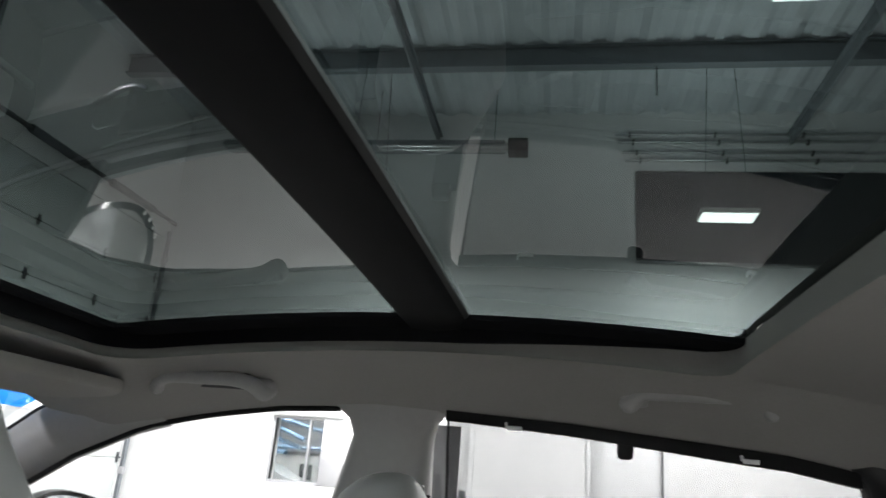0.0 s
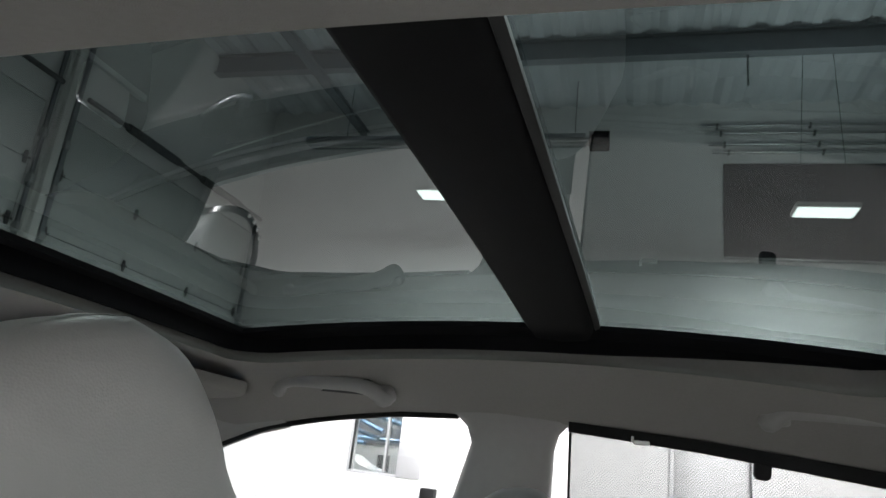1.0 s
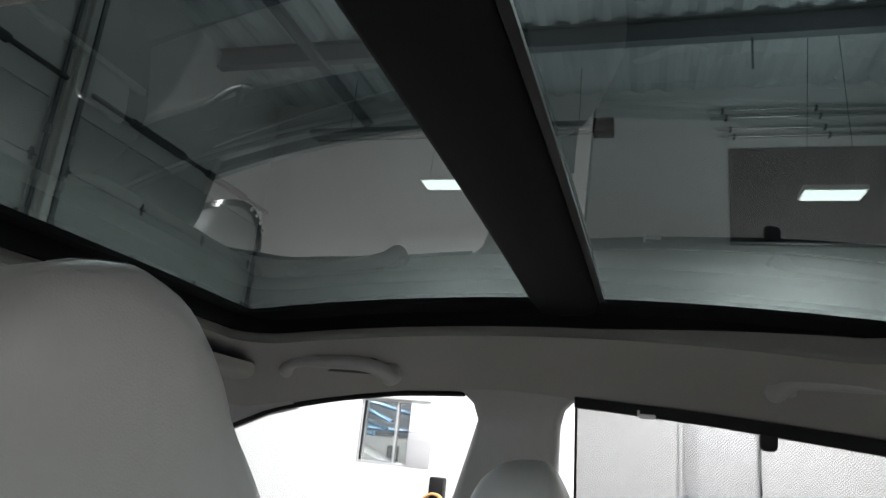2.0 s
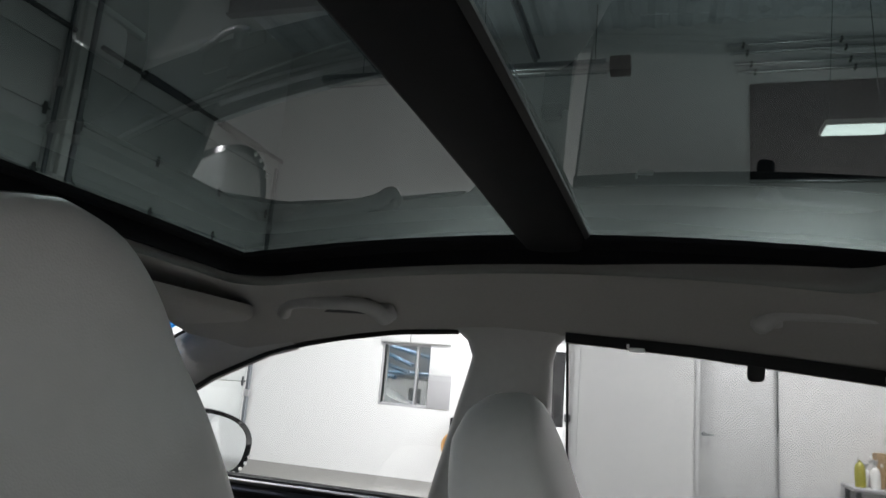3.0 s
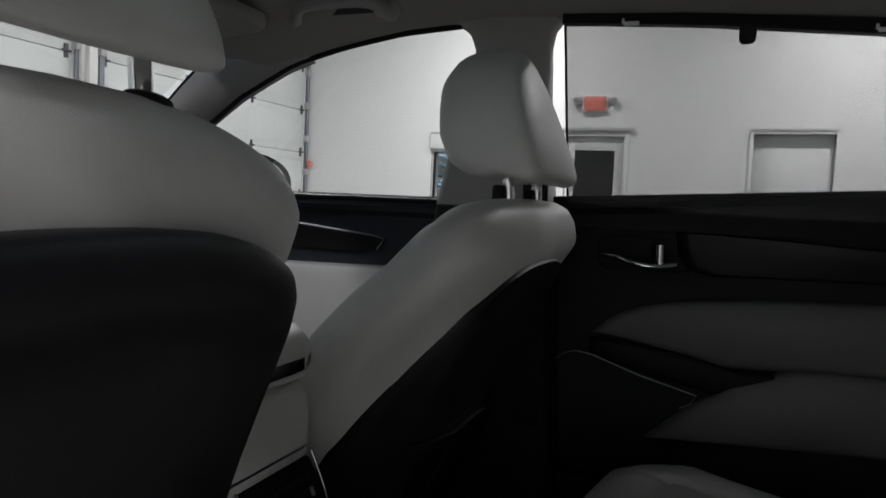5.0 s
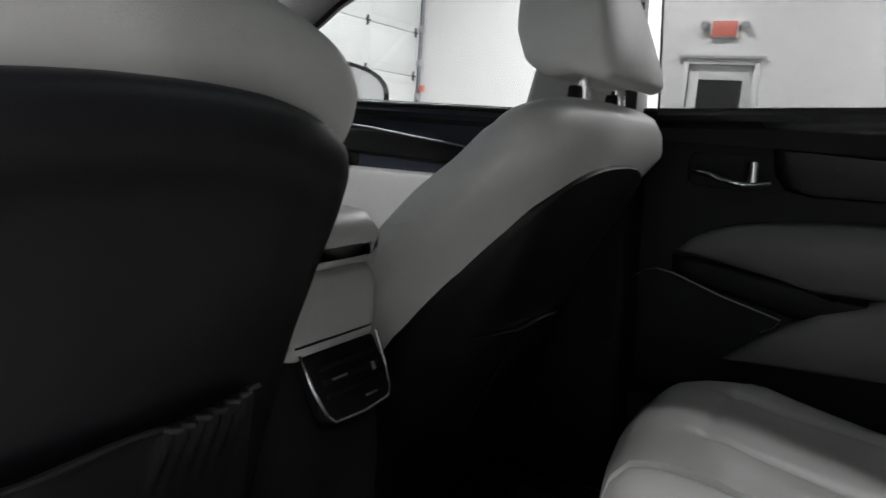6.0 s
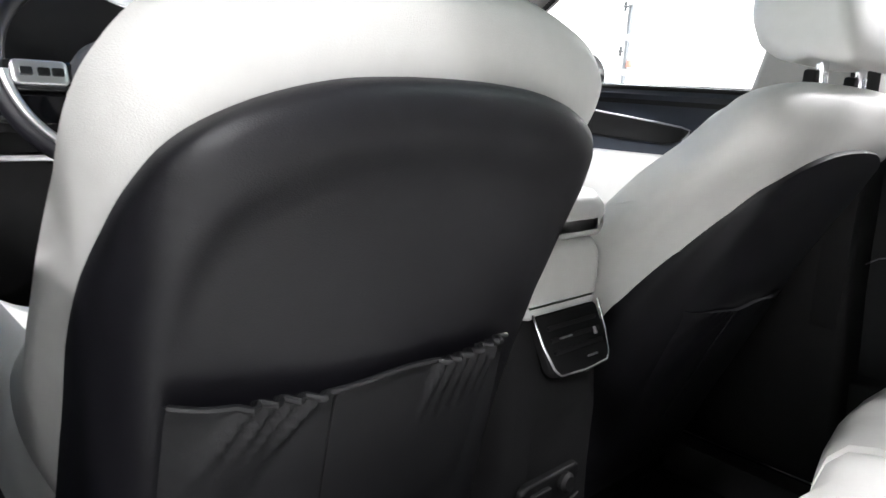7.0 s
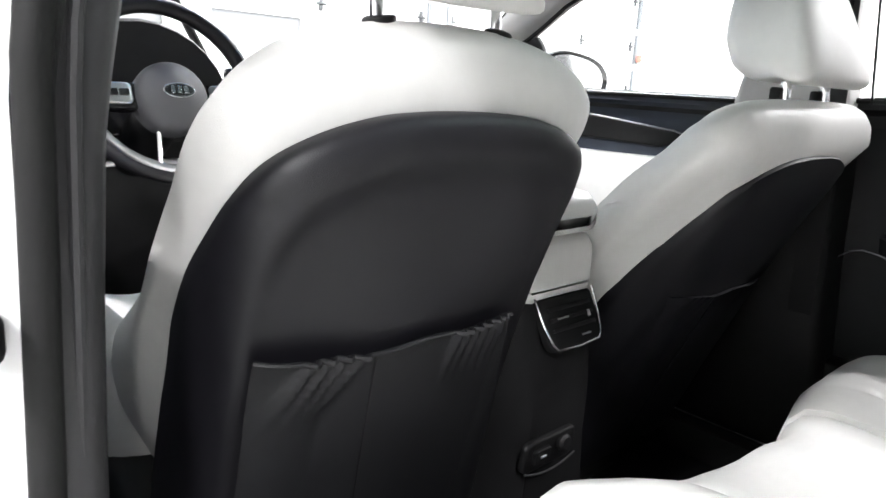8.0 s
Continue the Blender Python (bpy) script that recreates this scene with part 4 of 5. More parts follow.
part("handle_lever", tube(lever, [0.0045 + 0.004 * math.sin(math.pi * min(i / (len(lever) - 1) * 0.8 + 0.1, 1)) for i in range(len(lever))], 10, flat=0.8), CHROME, rd, "chrome lever")
part("lever_pivot", tube([(0.213, 0.738, 1.000), (0.213, 0.710, 1.004), (0.212, 0.708, 1.036)], [0.008, 0.011, 0.009], 10), CHROME, rd)
out = [(0.236, 1.060), (0.243, 1.016), (0.262, 0.992), (0.30, 0.984), (0.60, 0.992), (0.648, 1.006), (0.660, 1.028), (0.64, 1.042), (0.42, 1.054)]
part("gloss_panel", plate(out, on_door(1), 0.007, 0.004, 0.003), GLOSS_D, rd, "gloss black trim panel")
out = [(p.x, p.y) for p in smooth_line([(0.10, 0.866, 0), (0.135, 0.898, 0), (0.19, 0.922, 0), (0.27, 0.937, 0), (0.42, 0.951, 0), (0.84, 0.965, 0)], 4)] + [(0.84, 0.84), (0.56, 0.838), (0.42, 0.832), (0.33, 0.829), (0.25, 0.845), (0.16, 0.859)]
part("padded_insert", plate(out, on_door(1), 0.026, 0.014, 0.008), LEATHER_SHADE, rd, "pale leather upper insert, darkened for shade")
out = [(0.095, 0.856), (0.16, 0.853), (0.27, 0.842), (0.33, 0.824), (0.84, 0.834), (0.84, 0.79), (0.34, 0.772), (0.29, 0.782), (0.10, 0.820)]
part("armrest", plate(out, on_door(1), 0.024, 0.012, 0.004), PLASTIC_K, rd)
part("bright_strip", tube([on_door(1)(a, b, 0.030) for a, b in ((-0.012, 0.768), (0.022, 0.800), (0.055, 0.825), (0.075, 0.831), (0.105, 0.827), (0.19, 0.800), (0.289, 0.776), (0.279, 0.760), (0.262, 0.750))], 0.0013, 8), DULL, rd, "thin silver strip")
out = [(0.205, 0.686), (0.27, 0.745), (0.34, 0.797), (0.44, 0.838), (0.84, 0.85), (0.84, 0.72), (0.50, 0.706)]
part("lower_insert", plate(out, on_door(1), 0.034, 0.016, 0.008), LEATHER_SHADE, rd, "pale leather lower insert, darkened for shade")
part("map_pocket", plate([(0.02, 0.60), (0.02, 0.47), (0.7, 0.47), (0.7, 0.62)], on_door(1), 0.05, 0.02), PLASTIC_K, rd)

# sunblind on the rear side window
bl = thing("sunblind", "raised dark mesh sunblind on the rear side window", "sunblind")
rows_ = []
for x in np.linspace(0.052, 0.73, 24):
    zt = tab(x, WIN_TOP) - 0.006
    rows_.append([(x, win_y(z) - 0.004, z) for z in np.linspace(SILL - 0.0, zt, 6)])
part("mesh_cloth", loft(rows_, closed=False), BLIND, bl, "dark open mesh cloth")
part("side_hem", tube([(0.052, win_y(z) - 0.005, z) for z in (SILL, 1.2, 1.3, 1.398)], 0.0022, 6), PLASTIC_K, bl)
bm = loft([[(x, win_y(tab(x, WIN_TOP)) - 0.014, tab(x, WIN_TOP) + 0.004), (x, win_y(tab(x, WIN_TOP)) - 0.016, tab(x, WIN_TOP) - 0.012 - 0.006 * min(max(x - 0.1, 0) / 0.4, 1)), (x, win_y(tab(x, WIN_TOP)) + 0.004, tab(x, WIN_TOP) - 0.012 - 0.006 * min(max(x - 0.1, 0) / 0.4, 1)), (x, win_y(tab(x, WIN_TOP)) + 0.004, tab(x, WIN_TOP) + 0.004)] for x in np.linspace(0.05, 0.66, 20)])
part("top_bar", bm, PLASTIC_K, bl)
zt = tab(0.325, WIN_TOP)
part("pull_tab", plate(rounded(0.316, 0.340, zt - 0.037, zt - 0.010, [0.008, 0.008, 0.003, 0.003]), lambda a, b, h: (a, win_y(b) - 0.012 - h, b), 0.008, 0.003), PLASTIC_K, bl)
# white pieces stand for light showing through gaps over the top bar
for x in (0.159, 0.508):
    zt = tab(x, WIN_TOP) - 0.010
    bm = cuboid((x - 0.012, win_y(zt) - 0.022, zt - 0.006), (x + 0.012, win_y(zt) - 0.016, zt + 0.001), 0.002)
    cuboid((x - 0.015, win_y(zt) - 0.022, zt - 0.002), (x - 0.011, win_y(zt) - 0.016, zt + 0.006), 0.001, bm=bm)
    part("clip", bm, WHITE_P, bl, "small white piece in place of light through a gap")
part("window_rod", tube([(0.577, 0.672, 1.287), (0.65, 0.674, 1.2835), (0.74, 0.678, 1.279)], 0.0036, 8), PLASTIC_K, rd, "thin black rod across the rear window")
# belt line seal of the rear door
part("belt_seal", tube([(x, 0.684, SILL + 0.004 + 0.055 * max(x, 0)) for x in np.linspace(-0.01, 0.84, 8)], 0.006, 6), RUBBER, rd)
part("belt_seal", tube([(x, 0.684, SILL - 0.008) for x in np.linspace(-1.0, -0.08, 8)], 0.005, 6), RUBBER, fd)
for d_ in (fd, rd):
    xa, xb = (-1.0, -0.08) if d_ is fd else (-0.01, 0.84)
    part("belt_molding", loft([[(x, y, z + ((-0.024 if d_ is fd else -0.018) + 0.055 * max(x, 0)) * (z > 1.07)) for y, z in ((0.728, 1.06), (0.728, 1.123), (0.734, 1.128), (0.752, 1.118), (0.768, 1.100), (0.764, 1.06))] for x in np.linspace(xa, xb, 8)]), PLASTIC_K, d_, "black outer belt molding")

# seat belt on the far pillar
belt = thing("seat_belt", "black seat belt running down the centre pillar", "seat belt", (0.008, 0, 0))
rings = [[(x, tab(z, [(0.7, 0.640), (1.1, 0.618), (1.29, 0.594)]) - k, z) for x, k in ((-0.022, 0), (0.022, 0), (0.022, 0.0016), (-0.022, 0.0016))] for z in np.linspace(1.275, 0.70, 10)]
part("webbing", loft(rings), PLASTIC_K, belt)
bm = cuboid((-0.020, 0.588, 1.262), (0.012, 0.606, 1.290), 0.006, 3)
part("guide", bm, PLASTIC_K, belt)

# door mirror outside
mir = thing("door_mirror", "black door mirror outside the front side window", "door mirror", (-0.845, 0.965, 1.125))
oval = [(0.108 * math.copysign(abs(math.cos(a)) ** 0.8, math.cos(a)), 0.078 * math.copysign(abs(math.sin(a)) ** 0.8, math.sin(a))) for a in np.arange(0, 6.28, 0.1963)]
q = Matrix.Rotation(radians(-29.5), 3, "Z") @ Matrix.Rotation(radians(-12), 3, "X")
rings = []
for k, depth in ((1.0, 0.012), (1.03, 0.0), (1.03, -0.02), (0.95, -0.06), (0.7, -0.095), (0.3, -0.11)):
    rings.append([q @ Vector((depth, a * k, b * k)) for a, b in oval])
rings.insert(0, [q @ Vector((0.002, a * 0.89, b * 0.88)) for a, b in oval])
part("housing", loft(rings), GLOSS_K, mir)
part("mirror_glass", loft([[q @ Vector((d_, a * 0.89, b * 0.88)) for a, b in oval] for d_ in (0.0, 0.004)]), MIRROR, mir, "silver mirror glass")
part("foot", tube([(-0.04, -0.10, -0.05), (-0.05, -0.17, -0.06), (-0.06, -0.24, -0.06)], [0.03, 0.028, 0.035], 10, flat=0.6), GLOSS_K, mir)
for k in range(4):
    a = radians(-42 + 12 * k)
    part("lamp_dot", disc(q @ Vector((0.010, 0.110 * math.cos(a), 0.079 * math.sin(a))), q @ Vector((1, 0, 0)), 0.004, 0.004, 10), WHITE_P, mir)


# ---- seats ----
def outline_of(table):
    """A closed left-right even outline from a table of (height, half width), from the bottom up."""
    right = [(w, z) for z, w in table]
    line = [(p.x, p.y) for p in smooth_line([(w, z, 0) for w, z in right], 6)]
    line = [(max(w, 0.0), z) for w, z in line]
    return line + [(-w, z) for w, z in reversed(line) if w > 1e-4]


SHELL = [(0.46, 0.10), (0.54, 0.14), (0.66, 0.195), (0.74, 0.228), (0.82, 0.243), (0.90, 0.250), (0.99, 0.257), (1.05, 0.256), (1.09, 0.236), (1.118, 0.198), (1.137, 0.138), (1.148, 0.068), (1.151, 0.0)]
PANEL = [(0.40, 0.19), (0.48, 0.215), (0.60, 0.224), (0.70, 0.225), (0.80, 0.222), (0.90, 0.217), (0.96, 0.212), (1.00, 0.205), (1.03, 0.188), (1.052, 0.150), (1.066, 0.098), (1.071, 0.045), (1.072, 0.0)]


def wrap(u, z):
    """How far the back sweeps forward towards its sides."""
    d = tab(z, [(0.6, 0.09), (0.78, 0.09), (0.87, 0.078), (0.93, 0.06), (1.0, 0.030), (1.05, 0.010), (1.08, 0.0)])
    return d * min(abs(u) / 0.222, 1.03) ** 6


def front_seat(at, label, recline, head_y, head_dx, head_dz, broad, taper, head_lean, head_tip):
    s = thing("front_seat", label, "car seat", at, "front seats")
    out = outline_of([(z, w + broad * tab(z, [(0.85, 0), (1.0, 0.2), (1.05, 0.32), (1.09, 0.45), (1.118, 0.66), (1.137, 0.96), (1.148, 1.0)]) * (w > 0)) for z, w in [(z + broad * 0.04 * (z > 1.0), w) for z, w in SHELL]])
    if taper:
        out = [(u * (1 - 0.085 * tab(z, [(0.70, 0), (0.80, 0.15), (0.90, 0.6), (1.0, 1), (1.12, 1), (1.15, 0.6)])) if u < 0 else u, z) for u, z in out]
    cz = 0.86

    def rear_x(z):
        """The plane of the seat's back."""
        return -0.02 + 0.25 * (z - 0.84) + recline * min(z - 1.08, 0) + (0 if taper else tab(z, [(1.03, 0), (1.09, 0.010)]))

    def inset(u, z, r):
        return u * (1 - r), z + (cz - z) * r if z > cz else z + (cz - z) * r * 0.9

    def thick(z):
        if not taper:
            return tab(z, [(0.5, 0.26), (0.8, 0.275), (0.91, 0.217), (0.95, 0.196), (0.99, 0.172), (1.03, 0.148), (1.07, 0.128), (1.10, 0.122), (1.15, 0.112)])
        return tab(z, [(0.5, 0.26), (0.8, 0.275), (0.91, 0.235), (0.99, 0.195), (1.03, 0.164), (1.07, 0.133), (1.10, 0.112), (1.15, 0.085)])

    def narrow(z):
        """How much the sides draw in towards the front."""
        return tab(z, [(0.78, 0.0 if taper else 0.09), (0.92, 0.09)]) + taper * tab(z, [(0.70, 0), (0.80, 0.15), (0.90, 0.6), (1.0, 1), (1.08, 1), (1.14, 0.4)])

    rings = []
    # rear side: from the middle out to the edge, then round to the front
    for r, dx in ((0.96, 0.0), (0.7, 0.0), (0.45, 0.0), (0.28, -0.001), (0.20, -0.004), (0.13, -0.010), (0.07, -0.020), (0.03, -0.032), (0.008, -0.046)):
        rings.append([(rear_x(z) - 0.026 + dx - wrap(u, z), u, z) for u, z in (inset(u, z, r) for u, z in out)])
    for k in (0.35, 0.7):
        rings.append([(rear_x(z) - 0.072 - wrap(u, z) * (1 - k) - (thick(z) - 0.06) * k, u * (1 - narrow(z) * k), z - 0.012 * k * (z > 1.0)) for u, z in out])
    for r, dx, k in ((0.012, 0.030, 1.0), (0.04, 0.014, 1.0), (0.09, 0.003, 1.0), (0.15, 0.0, 1.0), (0.23, 0.006, 1.0), (0.34, 0.030, 1.0), (0.5, 0.045, 1.0), (0.75, 0.05, 1.0), (0.96, 0.05, 1.0)):
        ring = []
        for u0, z0 in out:
            u, z = inset(u0 * (1 - narrow(z0)), z0 - 0.014 * (z0 > 1.0), r)
            ring.append((rear_x(z) - 0.026 - thick(z) * k + dx * (1 if z0 < 1.1 or r < 0.1 else 0.5), u, z))
        rings.append(ring)
    part("backrest", loft(rings), LEATHER_W, s, "pale leather backrest shell", 70)

    # black rear panel with a rounded rim
    pout = outline_of(PANEL)
    if taper:
        pout = [(u - 0.008 * math.exp(-((z - 0.93) / 0.10) ** 2) * min(max(-u - 0.1, 0) / 0.1, 1), z) for u, z in pout]
    rings = []
    for r, dx in ((0.0, -0.026), (0.0, -0.015), (0.006, -0.0085), (0.02, -0.003), (0.06, 0.003), (0.115, 0.0065), (0.17, 0.0070), (0.21, 0.0050), (0.25, 0.001), (0.30, -0.004), (0.36, -0.0075), (0.45, -0.009), (0.65, -0.008), (0.95, -0.006)):
        ring = []
        for u0, z0 in pout:
            u, z = u0 * (1 - r * (0.68 if r < 0.4 else 1.0)), z0 + (cz - z0) * r * (1.0 if z0 > cz else 0.9)
            ring.append((rear_x(z) - (0.004 if taper else 0.016) + (dx if taper or r < 0.04 else 0.25 * dx - 0.003) - wrap(u, z), u, z))
        rings.append(ring)
    part("rear_panel", loft(rings), LEATHER_K, s, "black leatherette rear panel", 70)
    # gathered map pocket
    nu, nv = 109, 40
    rows_ = []
    for j in range(nv):
        v = j / (nv - 1)
        row = []
        for i in range(nu):
            k = i / (nu - 1) * 2 - 1
            half = 0.160 + 0.020 * v
            u = -0.030 + 0.024 * v + k * half
            z = 0.839 + 0.016 * max(-k - 0.3, 0) - 0.30 * v
            folds = 0.0
            for c, lean, w in ((-0.70, 1.0, 0.030), (-0.59, 1.1, 0.034), (-0.48, 1.25, 0.030), (-0.36, 1.4, 0.040), (0.44, 0.35, 0.022), (0.52, 0.30, 0.026), (0.61, 0.25, 0.024), (0.70, 0.2, 0.028), (0.80, 0.2, 0.026), (0.88, 0.2, 0.022)):
                folds += math.exp(-((k - c + lean * v) / (w * (1 + 2.2 * v))) ** 2) * math.exp(-((v - 0.03) / (0.17 if c < 0 else 0.10)) ** 2)
            slack = (0.007 if taper else 0.003) * (1 - k * k) * math.exp(-v * 2.0)
            edge = 0.002 * math.exp(-(v / 0.02) ** 2)
            x = rear_x(z) - 0.008 - wrap(u, z) + 0.004 + slack + edge + (0.0105 if taper else 0.002) * folds + (0.016 if taper else 0.006) * min(max((abs(u) - 0.12) / 0.07, 0), 1)
            if not taper:
                x -= 0.0115 + 0.016 * abs(k) ** 4 + 0.008 * v
            row.append((x, u, z + 0.0012 * math.sin(9 * k) * math.exp(-v * 9) ))
        rows_.append(row)
    bm = loft(rows_, closed=False)
    loft([[(x - 0.007, u, z) for x, u, z in rows_[0]], rows_[0]], closed=False, bm=bm)
    pocket = part("map_pocket", bm, CLOTH_K if taper else LEATHER_K, s, "black gathered map pocket", 80)
    part("elastic_hem", tube([(x + 0.001, u, z + 0.001) for x, u, z in (rows_[0] if taper else rows_[0][58:92])], 0.0030 if taper else 0.0012, 8), CLOTH_K, pocket)
    part("seam", tube([(rows_[j][41][0] + 0.0005, rows_[j][41][1] + 0.004 * j / nv, rows_[j][41][2]) for j in range(0, nv)], 0.0012, 5), PLASTIC_K, pocket)

    # head restraint with its posts and collars
    hout = [(p.x, p.y) for p in smooth_line([(0, 1.158, 0), (0.07, 1.159, 0), (0.112, 1.161, 0), (0.126, 1.167, 0), (0.131, 1.185, 0), (0.128, 1.21, 0), (0.121, 1.25, 0), (0.106, 1.286, 0), (0.078, 1.322, 0), (0.040, 1.348, 0), (0, 1.357, 0)], 4)]
    hout = [(w * (0.92 if taper else 1.0), z + (0.07 * max(z - 1.25, 0) if taper else 0)) for w, z in hout]
    hout = hout + [(-w, z) for w, z in reversed(hout[1:-1])]
    hz = 1.25

    def hx(z):
        return 0.042 + head_dx - 0.34 * (z - 1.18) - head_lean * tab(z, [(1.166, 0), (1.24, 0.009), (1.30, 0.015), (1.36, -0.004)])

    def chin(z):
        """How far the front of the head restraint draws back at its foot and top."""
        return tab(z, [(1.158, 0.036), (1.175, 0.026), (1.20, 0.010), (1.24, 0.0), (1.30, 0.0), (1.33, 0.010), (1.357, 0.030)])

    rings = []
    for r, dx in ((0.95, 0.0), (0.55, 0.0), (0.3, -0.001), (0.16, -0.004), (0.08, -0.007), (0.03, -0.012), (0.008, -0.018), (0.0, -0.026)):
        rings.append([(hx(z) + dx - 0.35 * (u * u), head_y + u, z) for u, z in ((u * (1 - r), z + (hz - z) * r) for u, z in hout)])
    for r, dx in ((0.0, 0.040), (0.02, 0.020), (0.06, 0.008), (0.14, 0.0), (0.3, -0.008), (0.6, -0.012), (0.95, -0.013)):
        rings.append([(hx(z) * 0.5 - 0.112 + dx + chin(z), head_y + u, z + 0.014 * max(1 - (z - 1.166) / 0.08, 0)) for u, z in ((u * (1 - r), z + (hz - z) * r) for u, z in hout)])
    rings = [[(x, y, z + head_dz + head_tip * (x + 0.03) * max(1 - (z - 1.16) / 0.2, 0)) for x, y, z in r] for r in rings]
    head = part("head_restraint", loft(rings), LEATHER_W, s, "pale leather head restraint", 70)
    for u in (head_y - 0.075, head_y + 0.075):
        top = tab(abs(u), [(w, z) for z, w in reversed(SHELL) if z > 1.06]) - 0.001
        lean = -0.15 if u > 0 else 0.15
        post_x = -0.031 if taper else -0.016
        part("post", tube([(post_x + 0.004, u, top - 0.03), (post_x - 0.004, u, 1.205 + head_dz)], 0.0075, 12), CHROME, head, "chrome post")
        col = [[(post_x + (0.007 if taper else 0) + q * math.cos(a), u + 1.35 * q * math.sin(a), top + z + lean * 1.35 * q * math.sin(a)) for a in np.arange(0, 6.28, 0.262)] for q, z in ((0.011, -0.012), (0.0125, 0.000), (0.012, 0.0025), (0.010, 0.004), (0.004, 0.0045))]
        part("collar", loft(col), PLASTIC_K, s)
        if not taper:
            part("sleeve", cuboid((-0.034, u - 0.016, top - 0.006), (-0.018, u + 0.016, top + 0.022), 0.004), PLASTIC_K, s)

    # cushion, side shield and base
    cout = rounded(-0.62, -0.30, -0.225, 0.225, [0.10, 0.05, 0.05, 0.10])
    part("cushion", plate(cout, lambda a, b, h: (a, b, 0.60 + h * (1 + 0.32 * (min(abs(b), 0.19) / 0.19) ** 5)), 0.155, 0.05, -0.02), LEATHER_W, s, "pale leather seat cushion", 70)
    part("side_shield", cuboid((-0.60, -0.235, 0.40), (rear_x(0.5) - 0.06, 0.235, 0.64), 0.03, 3), PLASTIC_K, s)
    for y in (-0.2, 0.2):
        part("rail", cuboid((-0.62, y - 0.025, 0.362 - at[2]), (0.0, y + 0.025, 0.43 - at[2]), 0.006), PLASTIC_K, s)
    return s


front_seat((0, -0.310, 0), "pale leather driver seat with a black rear panel and map pocket", 0.0, 0.0, -0.026, 0.011, 0.006, 0.32, 1.0, -0.15)
front_seat((0.07, 0.365, -0.05), "pale leather passenger seat with a black rear panel", 0.17, 0.002, 0.0, 0.0, 0.095, 0.0, 0.0, 0.24)

# rear bench
bench_seat = thing("rear_bench", "pale leather rear bench with bolstered cushions", "car seat", (0, 0, 0))


def bench_front(y):
    return tab(y, [(-0.62, 0.10), (-0.30, 0.070), (-0.22, 0.068), (-0.15, 0.100), (-0.09, 0.142), (0.0, 0.158), (0.13, 0.170), (0.20, 0.156), (0.28, 0.140), (0.40, 0.136), (0.50, 0.16), (0.60, 0.20)])


def cushion_part(y0, y1, top, label, round0=0.05, round1=0.05, seams=()):
    """A cushion with rounded flanks; seams are lengthwise furrows at those places across."""
    ys = np.linspace(y0, y1, 56)
    prof = [(0.012, -0.26), (0.0, -0.17), (0.002, -0.075), (0.012, -0.035), (0.032, -0.010), (0.06, 0.0), (0.085, 0.003), (0.10, 0.003), (0.108, 0.001), (0.116, -0.003), (0.124, 0.0), (0.14, 0.0), (0.17, -0.006), (0.26, -0.018), (0.38, -0.03), (0.50, -0.035)]
    rings = []
    for dx, dz in prof:
        ring = []
        for y in ys:
            a, b = min((y - y0) / round0, 1), min((y1 - y) / round1, 1)
            drop = 0.20 * round0 * (1 - a) ** 2 + 0.55 * max(round1 - 0.05, 0) * (1 - b) ** 2 + 0.01 * (1 - b) ** 2
            furrow = sum(math.exp(-((y - q - 0.05 * (dx - 0.1)) / 0.006) ** 2) for q in seams) * min(max((dx - 0.05) / 0.06, 0), 1)
            inside = 1.0 if seams and min(seams) - 0.01 < y < max(seams) + 0.01 else 0.0
            lift = 0.006 * math.exp(-((dx - 0.116) / 0.012) ** 2) * (1 - inside)
            puff = 0.004 * math.sin(38 * y + 5 * dx) * math.sin(21 * dx + 9 * y)
            ring.append((bench_front(y) + dx, y, top + dz - drop - 0.0055 * furrow + lift * (0.10 < dx < 0.13) + puff * (dx > 0.01)))
        rings.append([(ring[0][0], ring[0][1], ring[0][2] - 0.12)] + ring + [(ring[-1][0], ring[-1][1], ring[-1][2] - 0.12)])
    part("cushion", loft(rings, closed=False), LEATHER_W, bench_seat, label, 60)


cushion_part(-0.64, -0.10, 0.705, "pale leather outer cushion", seams=(-0.50, -0.26))
cushion_part(-0.13, 0.215, 0.700, "pale leather centre cushion")
cushion_part(0.19, 0.585, 0.716, "pale leather outer cushion", 0.05, 0.11, seams=(0.27, 0.45))
part("bench_base", cuboid((0.21, -0.66, 0.36), (0.75, 0.66, 0.60), 0.02), PLASTIC_K, bench_seat)
bm = loft([[(x + 0.30 * (z - 0.66), y, z) for z, x in ((0.66, 0.66), (0.70, 0.63), (0.85, 0.64), (1.0, 0.65), (1.10, 0.68), (1.14, 0.74), (1.10, 0.80), (0.66, 0.85))] for y in np.linspace(-0.66, 0.66, 12)])
part("backrest", bm, LEATHER_W, bench_seat, "pale leather rear backrest", 60)

# ---- centre console ----
con = thing("centre_console", "black centre console with a pale armrest and rear air vents", "console", (0, 0, 0))
rings = []
for x, w, zt in ((-0.070, 0.062, 0.700), (-0.085, 0.072, 0.775), (-0.098, 0.082, 0.822), (-0.16, 0.095, 0.83), (-0.4, 0.10, 0.80), (-0.7, 0.105, 0.78), (-0.9, 0.11, 0.82)):
    rings.append([(x, y, z) for y, z in ((-w - 0.02, 0.36), (-w, 0.6), (-w, zt - 0.02), (-w + 0.02, zt), (w - 0.02, zt), (w, zt - 0.02), (w, 0.6), (w + 0.02, 0.36))])
part("console_body", loft(rings), CROSS_K, con, "", 50)


